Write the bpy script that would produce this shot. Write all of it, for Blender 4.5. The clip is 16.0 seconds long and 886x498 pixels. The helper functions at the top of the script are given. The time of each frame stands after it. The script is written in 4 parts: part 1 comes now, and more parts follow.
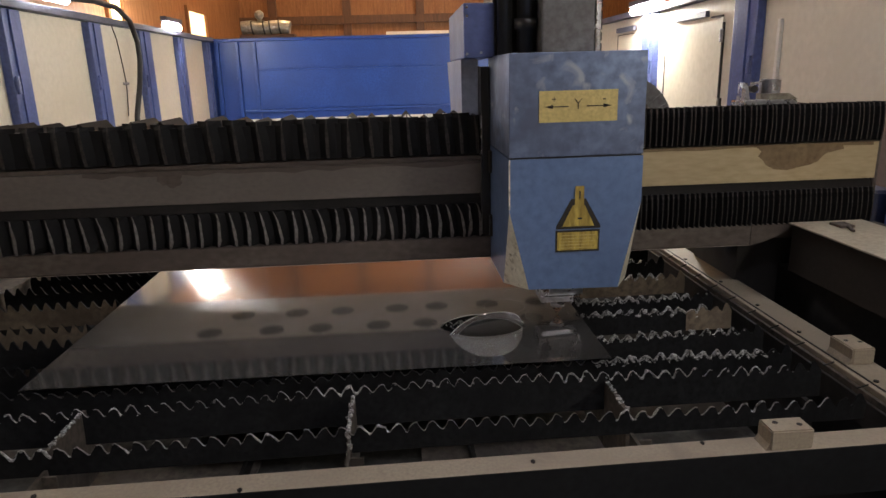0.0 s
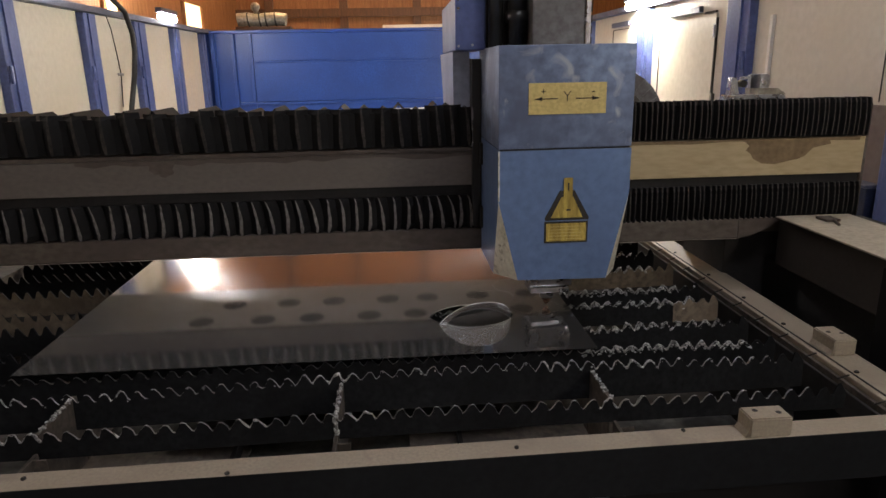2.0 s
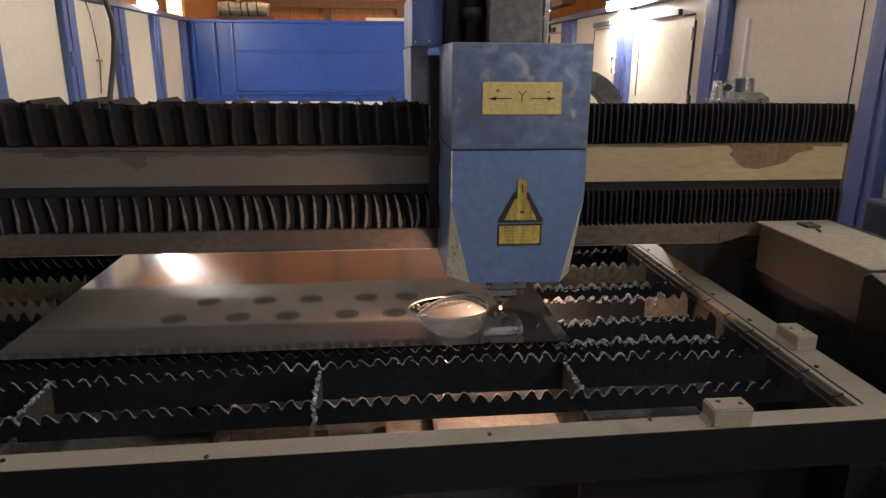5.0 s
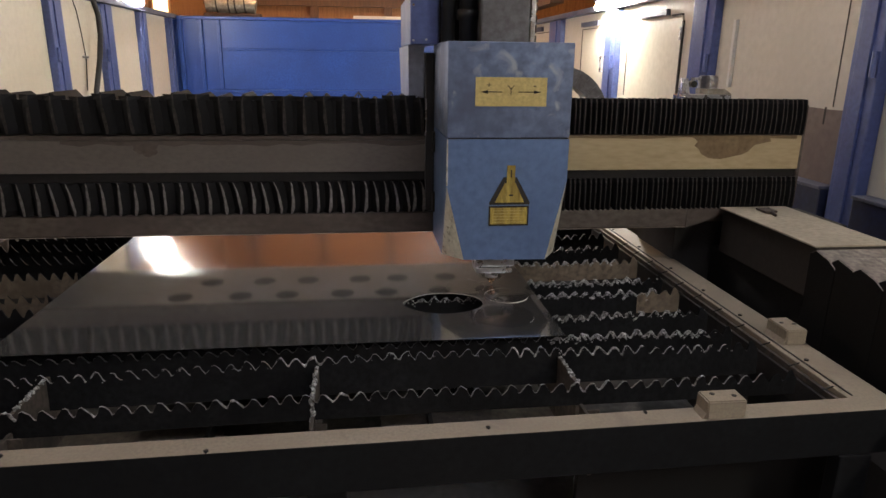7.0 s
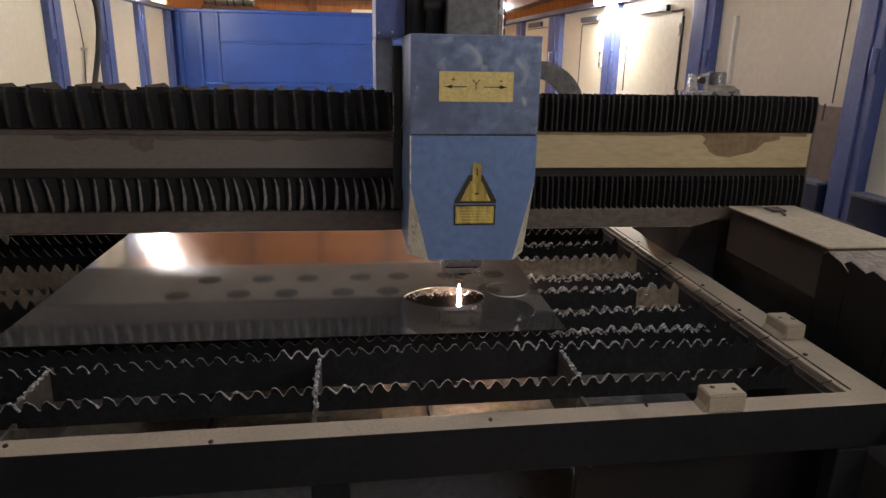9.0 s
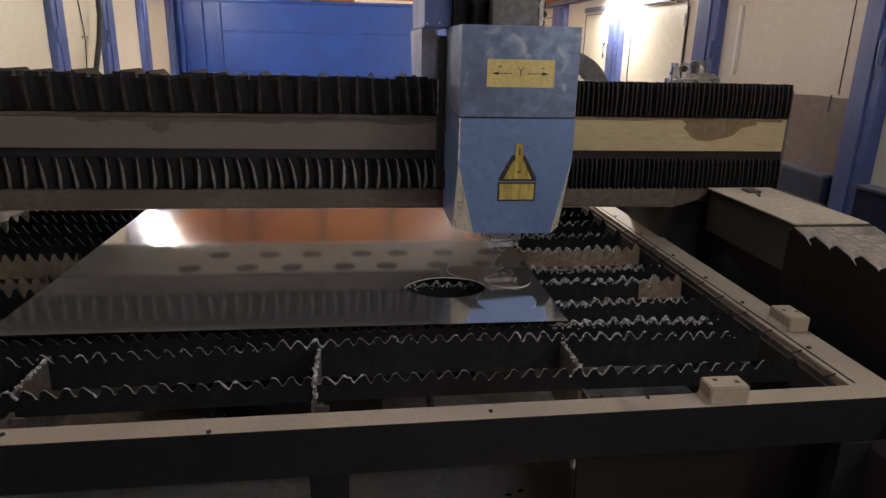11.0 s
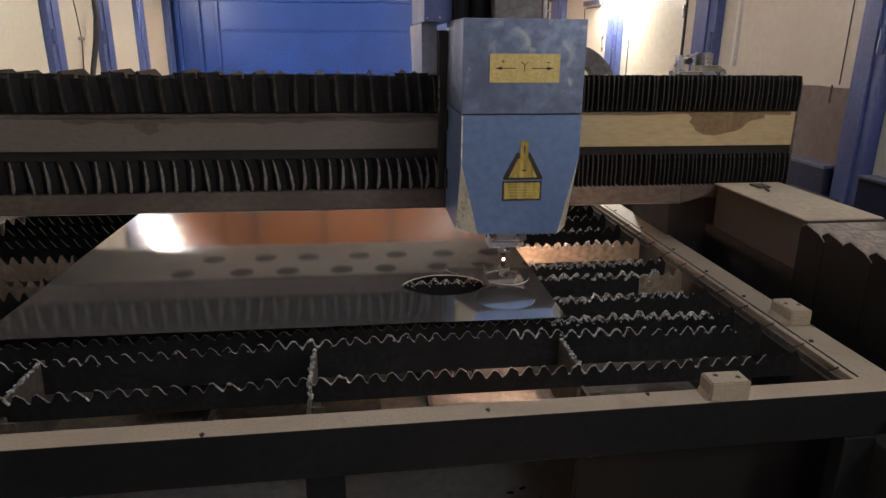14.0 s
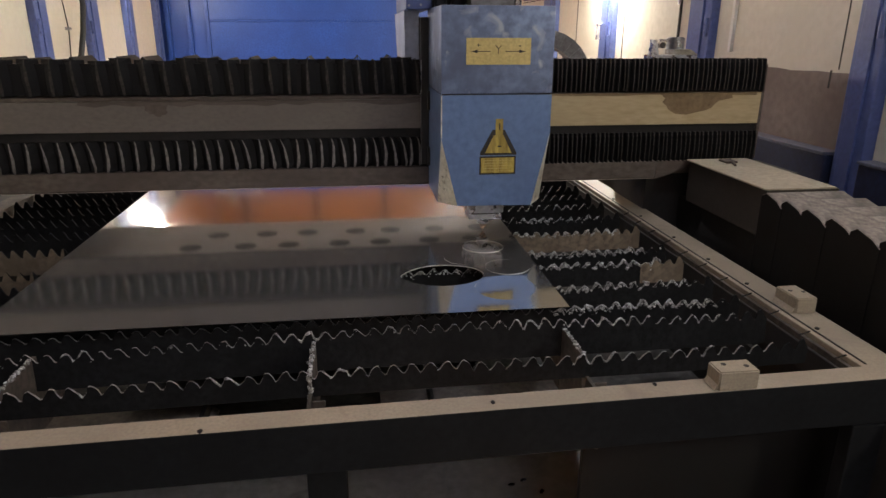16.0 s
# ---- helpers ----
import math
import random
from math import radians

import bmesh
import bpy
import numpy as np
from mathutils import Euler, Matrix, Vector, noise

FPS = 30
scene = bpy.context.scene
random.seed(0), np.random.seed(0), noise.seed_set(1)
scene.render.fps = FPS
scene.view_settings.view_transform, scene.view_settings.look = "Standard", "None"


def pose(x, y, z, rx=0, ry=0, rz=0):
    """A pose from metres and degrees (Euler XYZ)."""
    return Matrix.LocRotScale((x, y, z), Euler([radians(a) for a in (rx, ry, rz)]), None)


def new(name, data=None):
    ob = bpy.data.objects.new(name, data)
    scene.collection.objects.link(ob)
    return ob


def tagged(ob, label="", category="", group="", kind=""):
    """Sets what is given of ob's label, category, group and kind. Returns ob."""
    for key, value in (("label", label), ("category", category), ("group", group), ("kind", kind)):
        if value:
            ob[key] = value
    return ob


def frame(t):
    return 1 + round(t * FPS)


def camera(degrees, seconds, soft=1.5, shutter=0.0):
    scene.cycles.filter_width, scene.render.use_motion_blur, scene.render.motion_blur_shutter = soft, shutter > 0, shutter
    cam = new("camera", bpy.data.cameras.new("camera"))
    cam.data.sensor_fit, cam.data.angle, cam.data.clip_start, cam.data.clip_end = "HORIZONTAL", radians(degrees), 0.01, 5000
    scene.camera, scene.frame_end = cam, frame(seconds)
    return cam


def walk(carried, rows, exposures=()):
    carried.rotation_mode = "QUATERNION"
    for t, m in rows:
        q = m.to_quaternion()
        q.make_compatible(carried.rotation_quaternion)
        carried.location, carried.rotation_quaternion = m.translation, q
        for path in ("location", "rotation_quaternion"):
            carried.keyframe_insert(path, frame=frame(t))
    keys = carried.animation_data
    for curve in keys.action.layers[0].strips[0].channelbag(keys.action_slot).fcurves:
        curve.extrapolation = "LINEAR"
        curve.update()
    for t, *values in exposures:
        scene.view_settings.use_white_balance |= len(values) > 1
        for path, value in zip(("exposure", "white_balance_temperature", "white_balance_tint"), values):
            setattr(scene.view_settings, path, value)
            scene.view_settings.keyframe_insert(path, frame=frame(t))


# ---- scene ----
cam = camera(67.86, 16.0)
# seconds, x, y, z, turn, tilt, lean
PATH = [
    (0, 0.0024, 0.0024, 1.5861, -3.91, -15.03, 1.55),
    (0.5, 0.0070, -0.0050, 1.5840, -3.70, -15.02, 1.50),
    (1, 0.0127, -0.0083, 1.5811, -3.98, -15.09, 1.24),
    (1.5, 0.0154, -0.0133, 1.5788, -4.15, -15.17, 0.86),
    (2, 0.0212, -0.0196, 1.5785, -4.11, -15.49, 1.10),
    (2.5, 0.0246, -0.0262, 1.5788, -4.76, -15.82, 0.69),
    (3, 0.0303, -0.0413, 1.5818, -4.34, -16.03, 0.29),
    (3.5, 0.0310, -0.0469, 1.5811, -4.33, -16.31, -0.15),
    (4, 0.0267, -0.0471, 1.5798, -4.92, -16.19, -0.16),
    (4.5, 0.0271, -0.0524, 1.5813, -4.96, -16.30, 0.23),
    (5, 0.0197, -0.0568, 1.5832, -5.57, -15.95, -0.38),
    (7.5, -0.0119, -0.0662, 1.5754, -6.91, -16.01, -0.85),
    (8, -0.0152, -0.0646, 1.5777, -7.05, -16.05, -1.10),
    (8.5, -0.0176, -0.0694, 1.5775, -6.90, -16.27, -1.09),
    (9, -0.0236, -0.0722, 1.5746, -6.92, -16.44, -1.06),
    (11.5, -0.0142, -0.0560, 1.5652, -6.62, -17.25, -1.31),
    (12, -0.0057, -0.0544, 1.5668, -6.67, -17.30, -1.17),
    (12.5, -0.0067, -0.0515, 1.5663, -6.79, -16.86, -0.89),
    (13, -0.0061, -0.0453, 1.5623, -6.99, -16.94, -0.77),
    (13.5, -0.0023, -0.0465, 1.5601, -6.88, -17.04, -0.76),
    (14, 0.0014, -0.0413, 1.5613, -6.65, -17.43, -0.46),
    (14.5, 0.0010, -0.0352, 1.5587, -6.55, -17.45, -0.57),
    (15, 0.0010, -0.0329, 1.5547, -6.67, -17.55, -0.18),
    (15.5, -0.0039, -0.0221, 1.5517, -7.02, -17.74, -0.36),
    (16, -0.0148, -0.0068, 1.5465, -7.42, -18.19, -0.17),
]
walk(cam, [(t, pose(x, y, z, 90 + tilt, lean, turn)) for t, x, y, z, turn, tilt, lean in PATH],
     exposures=[(0, 0.08), (5, 0.13), (8, 0.17), (12.5, 0.19), (14.5, 0.21), (15.2, 0.27), (16, 0.31)])

# ---- light of the hall ----
world = bpy.data.worlds.new("world")
scene.world = world
world.use_nodes = True
world.node_tree.nodes["Background"].inputs[0].default_value = (0.55, 0.65, 0.9, 1)
world.node_tree.nodes["Background"].inputs[1].default_value = 0.006
TUBE = 215.0      # glow of the tube lamps
HALL = 75.0       # glow of the added warm hall lamps
PANEL = 18.0      # glow of the added white fill lamps over the operator's side


# ---- materials ----
def material(name, colour, rough=0.6, metal=0.0, second=None, scale=6.0, grain=60.0, bump=0.1, amount=0.5,
             stretch=(1, 1, 1), rough_var=0.15, dust=None, dust_amount=0.0, coat=0.0):
    """Two scales of colour change, rough spots and fine relief; dust lies where the noise says."""
    m = bpy.data.materials.new(name)
    m.use_nodes = True
    nt = m.node_tree
    b = nt.nodes["Principled BSDF"]
    b.inputs["Metallic"].default_value = metal
    b.inputs["Coat Weight"].default_value = coat
    co = nt.nodes.new("ShaderNodeTexCoord")
    mp = nt.nodes.new("ShaderNodeMapping")
    mp.inputs["Scale"].default_value = stretch
    nt.links.new(co.outputs["Object"], mp.inputs["Vector"])

    def noise_node(s, detail=4.0, dist=0.0):
        n = nt.nodes.new("ShaderNodeTexNoise")
        n.inputs["Scale"].default_value = s
        n.inputs["Detail"].default_value = detail
        n.inputs["Distortion"].default_value = dist
        nt.links.new(mp.outputs["Vector"], n.inputs["Vector"])
        return n.outputs["Fac"]

    def ramp(fac, a, c):
        r = nt.nodes.new("ShaderNodeMapRange")
        r.inputs["From Min"].default_value, r.inputs["From Max"].default_value = a, c
        nt.links.new(fac, r.inputs["Value"])
        return r.outputs["Result"]

    def mix(fac, a, c):
        x = nt.nodes.new("ShaderNodeMix")
        x.data_type = "RGBA"
        for k, v in ((0, fac), (6, a), (7, c)):
            if isinstance(v, (tuple, list)):
                x.inputs[k].default_value = (*v, 1)
            elif isinstance(v, float):
                x.inputs[k].default_value = v
            else:
                nt.links.new(v, x.inputs[k])
        return x.outputs[2]

    second = second or tuple(c * 0.7 for c in colour)
    big = noise_node(scale, 5.0, 0.4)
    fine = noise_node(grain, 3.0)
    c1 = mix(ramp(big, 0.38, 0.68), tuple(colour), tuple(second))
    c2 = mix(ramp(fine, 0.35, 0.75), c1, tuple(x * (1 - amount * 0.5) for x in second))
    if dust:
        f = ramp(noise_node(scale * 2.3, 6.0, 0.8), 0.62 - dust_amount * 0.4, 0.72)
        c2 = mix(f, c2, tuple(dust))
    nt.links.new(c2, b.inputs["Base Color"])
    r = nt.nodes.new("ShaderNodeMapRange")
    r.inputs["To Min"].default_value, r.inputs["To Max"].default_value = max(0.03, rough - rough_var), min(1, rough + rough_var)
    nt.links.new(big, r.inputs["Value"])
    nt.links.new(r.outputs["Result"], b.inputs["Roughness"])
    if bump:
        bp = nt.nodes.new("ShaderNodeBump")
        bp.inputs["Strength"].default_value = bump
        bp.inputs["Distance"].default_value = 0.002
        nt.links.new(fine, bp.inputs["Height"])
        nt.links.new(bp.outputs["Normal"], b.inputs["Normal"])
    return m


def glow(name, colour, strength):
    m = bpy.data.materials.new(name)
    m.use_nodes = True
    b = m.node_tree.nodes["Principled BSDF"]
    b.inputs["Base Color"].default_value = (*colour, 1)
    b.inputs["Emission Color"].default_value = (*colour, 1)
    b.inputs["Emission Strength"].default_value = strength
    return m


M_HEAD = material("blue_hammer_paint", (0.19, 0.29, 0.53), 0.38, 0.5, (0.16, 0.24, 0.45), 5, 40, 0.05, 0.2)
M_HEAD_TOP = material("smudged_blue_paint", (0.22, 0.29, 0.46), 0.38, 0.5, (0.12, 0.145, 0.23), 6, 30, 0.05, 0.2, dust=(0.36, 0.39, 0.46), dust_amount=0.06)
M_PALEBLUE = material("lamp_lit_blue_grey_paint", (0.42, 0.47, 0.6), 0.4, 0.1, (0.34, 0.38, 0.5), 5, 50, 0.05, 0.2)
# cream tone carries the light the metal corners reflect from sheet and wall
M_SILVER = material("worn_metal_paled_by_light", (0.85, 0.82, 0.7), 0.45, 0.1, (0.68, 0.64, 0.52), 18, 70, 0.1, 0.3, dust=(0.2, 0.17, 0.1), dust_amount=0.12)
M_YELLOW = material("yellow_sign", (0.68, 0.53, 0.2), 0.5, 0, (0.58, 0.44, 0.16), 25, 120, 0.03, 0.3)
M_YELLOW2 = material("stained_yellow_sign", (0.6, 0.45, 0.1), 0.5, 0, (0.3, 0.2, 0.04), 40, 140, 0.03, 0.4, stretch=(1, 1, 0.25))
M_INK = material("black_print", (0.03, 0.025, 0.02), 0.6, 0, None, 20, 90, 0)
M_STEEL = material("bright_steel", (0.6, 0.6, 0.62), 0.28, 1.0, (0.4, 0.4, 0.42), 20, 90, 0.08, 0.3)
M_COPPER = material("copper_nozzle", (0.6, 0.45, 0.38), 0.25, 1.0, (0.5, 0.3, 0.2), 60, 200, 0.05)
M_BLACK = material("black_anodised", (0.02, 0.02, 0.022), 0.35, 0.3, (0.035, 0.033, 0.03), 14, 80, 0.05)
M_GREYCOL = material("grey_column_paint", (0.16, 0.155, 0.16), 0.45, 0.2, (0.12, 0.11, 0.11), 6, 60, 0.06)
M_BEIGE = material("dusty_lit_beige_beam", (0.55, 0.44, 0.26), 0.45, 0.1, (0.46, 0.35, 0.19), 1.6, 40, 0.08, 0.15, stretch=(0.5, 1, 2))
M_BEAMDARK = material("sooty_beam", (0.13, 0.105, 0.085), 0.6, 0.1, (0.08, 0.06, 0.05), 4, 50, 0.12, 0.4, stretch=(0.6, 1, 1))
M_BEAMGREY = material("dusty_shaded_beam", (0.155, 0.13, 0.112), 0.65, 0.0, (0.125, 0.104, 0.09), 2.5, 90, 0.1, 0.15, stretch=(0.6, 1, 1))
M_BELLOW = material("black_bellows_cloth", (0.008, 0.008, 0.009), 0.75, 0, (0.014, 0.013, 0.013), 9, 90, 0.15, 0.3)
M_FOLDDARK = material("grey_bellows_ridge", (0.065, 0.056, 0.05), 0.65, 0, (0.022, 0.02, 0.018), 30, 120, 0.1, 0.5)
M_UNDER = material("bounce_lit_beam_underside", (0.56, 0.5, 0.45), 0.7, 0, (0.44, 0.39, 0.345), 5, 60, 0.1, 0.3)
M_FOLD = material("pale_bellows_ridge", (0.22, 0.2, 0.185), 0.6, 0, (0.08, 0.072, 0.066), 30, 120, 0.1, 0.5)
M_SLAT = material("burnt_slat_steel", (0.017, 0.0175, 0.0195), 0.6, 0.2, (0.009, 0.009, 0.01), 9, 70, 0.4, 0.5)
M_SLATRUST = material("rusty_slat_steel", (0.1, 0.08, 0.065), 0.75, 0.15, (0.04, 0.032, 0.026), 7, 60, 0.4, 0.5)
M_SLATTAN = material("unburnt_slat_steel", (0.24, 0.185, 0.135), 0.65, 0.1, (0.11, 0.085, 0.06), 8, 50, 0.25, 0.4)
M_WALLDARK = material("soot_and_shadow_on_cream", (0.2, 0.16, 0.135), 0.6, 0.0, (0.15, 0.115, 0.1), 3, 30, 0.05, 0.2)
M_SHADEBLACK = material("near_black_shade", (0.008, 0.008, 0.008), 0.8, 0.0, (0.012, 0.01, 0.009), 8, 60, 0.2, 0.3)
M_LOWBLUE = material("dark_navy_sheet", (0.012, 0.02, 0.06), 0.5, 0.0, (0.008, 0.012, 0.035), 4, 50, 0.06, 0.3)
M_TIP = material("melted_tooth_edge", (0.6, 0.6, 0.58), 0.38, 0.7, (0.25, 0.24, 0.23), 50, 200, 0.3, 0.4)
M_SLAG = material("frozen_slag", (0.7, 0.7, 0.68), 0.42, 0.25, (0.06, 0.06, 0.058), 95, 260, 0.8, 0.6)
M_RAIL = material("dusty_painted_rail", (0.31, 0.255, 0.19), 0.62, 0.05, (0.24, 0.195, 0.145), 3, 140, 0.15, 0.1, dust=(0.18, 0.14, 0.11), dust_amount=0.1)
M_RAILFRONT = material("shaded_dark_frame", (0.009, 0.0095, 0.011), 0.65, 0.0, (0.006, 0.006, 0.007), 5, 60, 0.15, 0.4)
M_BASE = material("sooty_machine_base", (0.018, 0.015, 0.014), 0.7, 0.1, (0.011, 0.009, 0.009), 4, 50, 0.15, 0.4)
M_BOXSIDE = material("shaded_brown_cover", (0.034, 0.026, 0.02), 0.65, 0.0, (0.03, 0.022, 0.017), 5, 60, 0.1, 0.3)
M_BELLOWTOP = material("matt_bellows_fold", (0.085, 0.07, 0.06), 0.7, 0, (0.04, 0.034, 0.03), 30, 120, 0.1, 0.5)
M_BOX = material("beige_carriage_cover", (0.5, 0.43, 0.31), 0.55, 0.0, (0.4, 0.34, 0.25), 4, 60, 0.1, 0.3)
M_WAY = material("lit_grey_way_bellows", (0.34, 0.29, 0.24), 0.6, 0.0, (0.12, 0.1, 0.09), 8, 60, 0.2, 0.3)
M_SCRAP = material("greasy_scrap_plate", (0.15, 0.125, 0.105), 0.6, 0.1, (0.09, 0.075, 0.065), 7, 60, 0.2, 0.5)
M_TRAY = material("cinder_covered_tray", (0.06, 0.056, 0.053), 0.9, 0.0, (0.03, 0.028, 0.026), 9, 45, 0.6, 0.6)
M_FLOOR = material("worn_concrete", (0.55, 0.55, 0.55), 0.75, 0.0, (0.4, 0.4, 0.4), 2.2, 25, 0.2, 0.12, dust=(0.22, 0.22, 0.22), dust_amount=0.02)
M_CREAM = material("cream_cabin_panel", (0.62, 0.57, 0.47), 0.45, 0.0, (0.56, 0.51, 0.41), 1.2, 25, 0.02, 0.08)
M_POST = material("blue_post_paint", (0.09, 0.122, 0.31), 0.4, 0.0, (0.07, 0.095, 0.24), 4, 50, 0.06, 0.3)
M_BLUEWALL = material("blue_sheet_paint", (0.028, 0.085, 0.38), 0.38, 0.0, (0.02, 0.06, 0.27), 2.5, 60, 0.04, 0.25)
M_TOPRAIL = material("grey_blue_rail", (0.1, 0.11, 0.16), 0.5, 0.0, None, 5, 60, 0.05)
M_WOOD = material("brown_wood_boards", (0.38, 0.17, 0.06), 0.6, 0.0, (0.24, 0.095, 0.03), 5, 30, 0.2, 0.5, stretch=(6, 6, 0.5))
M_DARKWOOD = material("dark_wood_beam", (0.14, 0.06, 0.025), 0.6, 0.0, (0.09, 0.04, 0.018), 5, 30, 0.2, 0.5, stretch=(6, 6, 0.5))
M_WHITE = material("white_board", (0.75, 0.72, 0.66), 0.5, 0.0, (0.66, 0.63, 0.57), 4, 50, 0.02, 0.1)
M_RUBBER = material("black_hose_rubber", (0.014, 0.013, 0.014), 0.5, 0.0, None, 10, 80, 0.05)
M_FOIL = material("wrapped_duct_foil", (0.45, 0.42, 0.34), 0.45, 0.4, (0.26, 0.23, 0.18), 10, 40, 0.6, 0.5)
M_HALL = material("plain_hall_wall", (0.3, 0.2, 0.13), 0.8, 0.0, (0.24, 0.16, 0.1), 2, 30, 0.1)
M_TUBE = glow("tube_lamp_glow", (1.0, 0.93, 0.8), TUBE)
M_TUBE_FILL = glow("dim_fill_tube_glow", (1.0, 0.9, 0.76), TUBE * 0.3)
M_TUBE_WEAK = glow("weak_tube_lamp_glow", (1.0, 0.95, 0.9), TUBE * 0.55)
M_TUBE_BRIGHT = glow("bright_tube_lamp_glow", (1.0, 0.95, 0.9), TUBE * 2.2)
M_TUBE_WHITE = glow("white_tube_lamp_glow", (1.0, 0.95, 0.9), TUBE * 1.6)
M_TUBE_NEW = glow("new_tube_lamp_glow", (1.0, 0.94, 0.82), TUBE * 4.3)
M_HALLLAMP = glow("warm_fill_lamp_glow", (1.0, 0.62, 0.32), HALL)
M_COOL = glow("white_fill_lamp_glow", (0.92, 0.92, 0.99), PANEL)
M_WINDOW = glow("lit_window_glow", (1.0, 0.8, 0.45), 2.0)
M_FLAMELOW = glow("melt_jet_glow", (1.0, 0.62, 0.42), 1150.0)
M_SPARK = glow("spark_glow", (1.0, 0.3, 0.08), 9.0)
M_SPARKHOT = glow("hot_spark_glow", (1.0, 0.62, 0.3), 60.0)
M_FLAME = glow("cutting_flame_glow", (1.0, 0.7, 0.45), 500.0)


def sheet_material():
    """Rolled stainless steel: a soft mirror, with haze and faint smears along the rolling."""
    m = bpy.data.materials.new("rolled_stainless_sheet")
    m.use_nodes = True
    nt = m.node_tree
    b = nt.nodes["Principled BSDF"]
    b.inputs["Metallic"].default_value = 0.93
    co = nt.nodes.new("ShaderNodeTexCoord")
    mp = nt.nodes.new("ShaderNodeMapping")
    mp.inputs["Scale"].default_value = (3.0, 0.8, 1)
    n = nt.nodes.new("ShaderNodeTexNoise")
    n.inputs["Scale"].default_value, n.inputs["Detail"].default_value = 3.0, 5.0
    n2 = nt.nodes.new("ShaderNodeTexNoise")
    n2.inputs["Scale"].default_value, n2.inputs["Detail"].default_value = 1.2, 3.0
    nt.links.new(co.outputs["Object"], mp.inputs["Vector"])
    nt.links.new(mp.outputs["Vector"], n.inputs["Vector"])
    nt.links.new(co.outputs["Object"], n2.inputs["Vector"])
    r = nt.nodes.new("ShaderNodeMapRange")
    r.inputs["To Min"].default_value, r.inputs["To Max"].default_value = 0.075, 0.115
    nt.links.new(n.outputs["Fac"], r.inputs["Value"])
    nt.links.new(r.outputs["Result"], b.inputs["Roughness"])
    cr = nt.nodes.new("ShaderNodeMix")
    cr.data_type = "RGBA"
    cr.inputs[6].default_value, cr.inputs[7].default_value = (0.52, 0.515, 0.515, 1), (0.64, 0.63, 0.625, 1)
    nt.links.new(n2.outputs["Fac"], cr.inputs[0])
    nt.links.new(cr.outputs[2], b.inputs["Base Color"])
    bp = nt.nodes.new("ShaderNodeBump")
    bp.inputs["Strength"].default_value, bp.inputs["Distance"].default_value = 0.03, 0.004
    nt.links.new(n2.outputs["Fac"], bp.inputs["Height"])
    nt.links.new(bp.outputs["Normal"], b.inputs["Normal"])
    b.inputs["Anisotropic"].default_value = 0.7
    # the rolling grain runs along y and throws light out sideways
    g = nt.nodes.new("ShaderNodeBsdfAnisotropic")
    g.inputs["Color"].default_value = (0.62, 0.61, 0.6, 1)
    g.inputs["Roughness"].default_value = 0.24
    g.inputs["Anisotropy"].default_value = 0.7
    tg = nt.nodes.new("ShaderNodeCombineXYZ")
    tg.inputs[0].default_value = 1.0
    nt.links.new(tg.outputs[0], b.inputs["Tangent"])
    along = nt.nodes.new("ShaderNodeCombineXYZ")
    along.inputs[1].default_value = 1.0
    nt.links.new(along.outputs[0], g.inputs["Tangent"])
    mx = nt.nodes.new("ShaderNodeMixShader")
    mx.inputs[0].default_value = 0.15
    nt.links.new(b.outputs[0], mx.inputs[1])
    nt.links.new(g.outputs[0], mx.inputs[2])
    nt.links.new(mx.outputs[0], nt.nodes["Material Output"].inputs["Surface"])
    return m


M_SHEET = sheet_material()
# pale cut metal, brightened further for the glint along the rims
M_CUTEDGE = material("glinting_laser_cut_edge", (0.9, 0.88, 0.84), 0.35, 0.35, (0.8, 0.77, 0.72), 30, 120, 0.1, 0.2)

for m_ in (M_BELLOW, M_BELLOWTOP, M_FOLDDARK, M_SHADEBLACK, M_SLAT, M_RAILFRONT):
    m_.node_tree.nodes["Principled BSDF"].inputs["Specular IOR Level"].default_value = 0.15

# ---- building helpers ----
ORIGIN = {}


def thing(name, at, label, category, group="", kind=""):
    ob = new(name)
    ob.location = at
    ORIGIN[ob.name] = Vector(at)
    return tagged(ob, label, category, group, kind)


def part(name, bm, mat, parent, label="", local=False, kind=""):
    """One mesh under its thing or part. Coordinates are the world's, or the parent's with local=True."""
    me = bpy.data.meshes.new(name)
    base = ORIGIN.get(parent.name, Vector()) if parent else Vector()
    if not local:
        bmesh.ops.translate(bm, verts=bm.verts, vec=-base)
    bm.normal_update()
    bm.to_mesh(me)
    bm.free()
    for m in (mat if isinstance(mat, (list, tuple)) else [mat]):
        me.materials.append(m)
    ob = new(name, me)
    if parent:
        ob.parent = parent
    ORIGIN[ob.name] = Vector(base)
    return tagged(ob, label, kind=kind)


def structure(name, bm, mat, label, category):
    ob = part(name, bm, mat, None, local=True)
    return tagged(ob, label, category, kind="structure")


def box(bm, x0, x1, y0, y1, z0, z1, bevel=0.0, mat=0):
    r = bmesh.ops.create_cube(bm, size=1.0)
    vs = r["verts"]
    for v in vs:
        v.co = Vector((x0 + (v.co.x + 0.5) * (x1 - x0), y0 + (v.co.y + 0.5) * (y1 - y0), z0 + (v.co.z + 0.5) * (z1 - z0)))
    fs = {f for v in vs for f in v.link_faces}
    for f in fs:
        f.material_index = mat
    if bevel:
        es = list({e for v in vs for e in v.link_edges})
        r = bmesh.ops.bevel(bm, geom=es, offset=bevel, segments=2, profile=0.6, affect="EDGES")
        for f in r["faces"]:
            f.material_index = mat
    return bm


def B(*a, **k):
    return box(bmesh.new(), *a, **k)


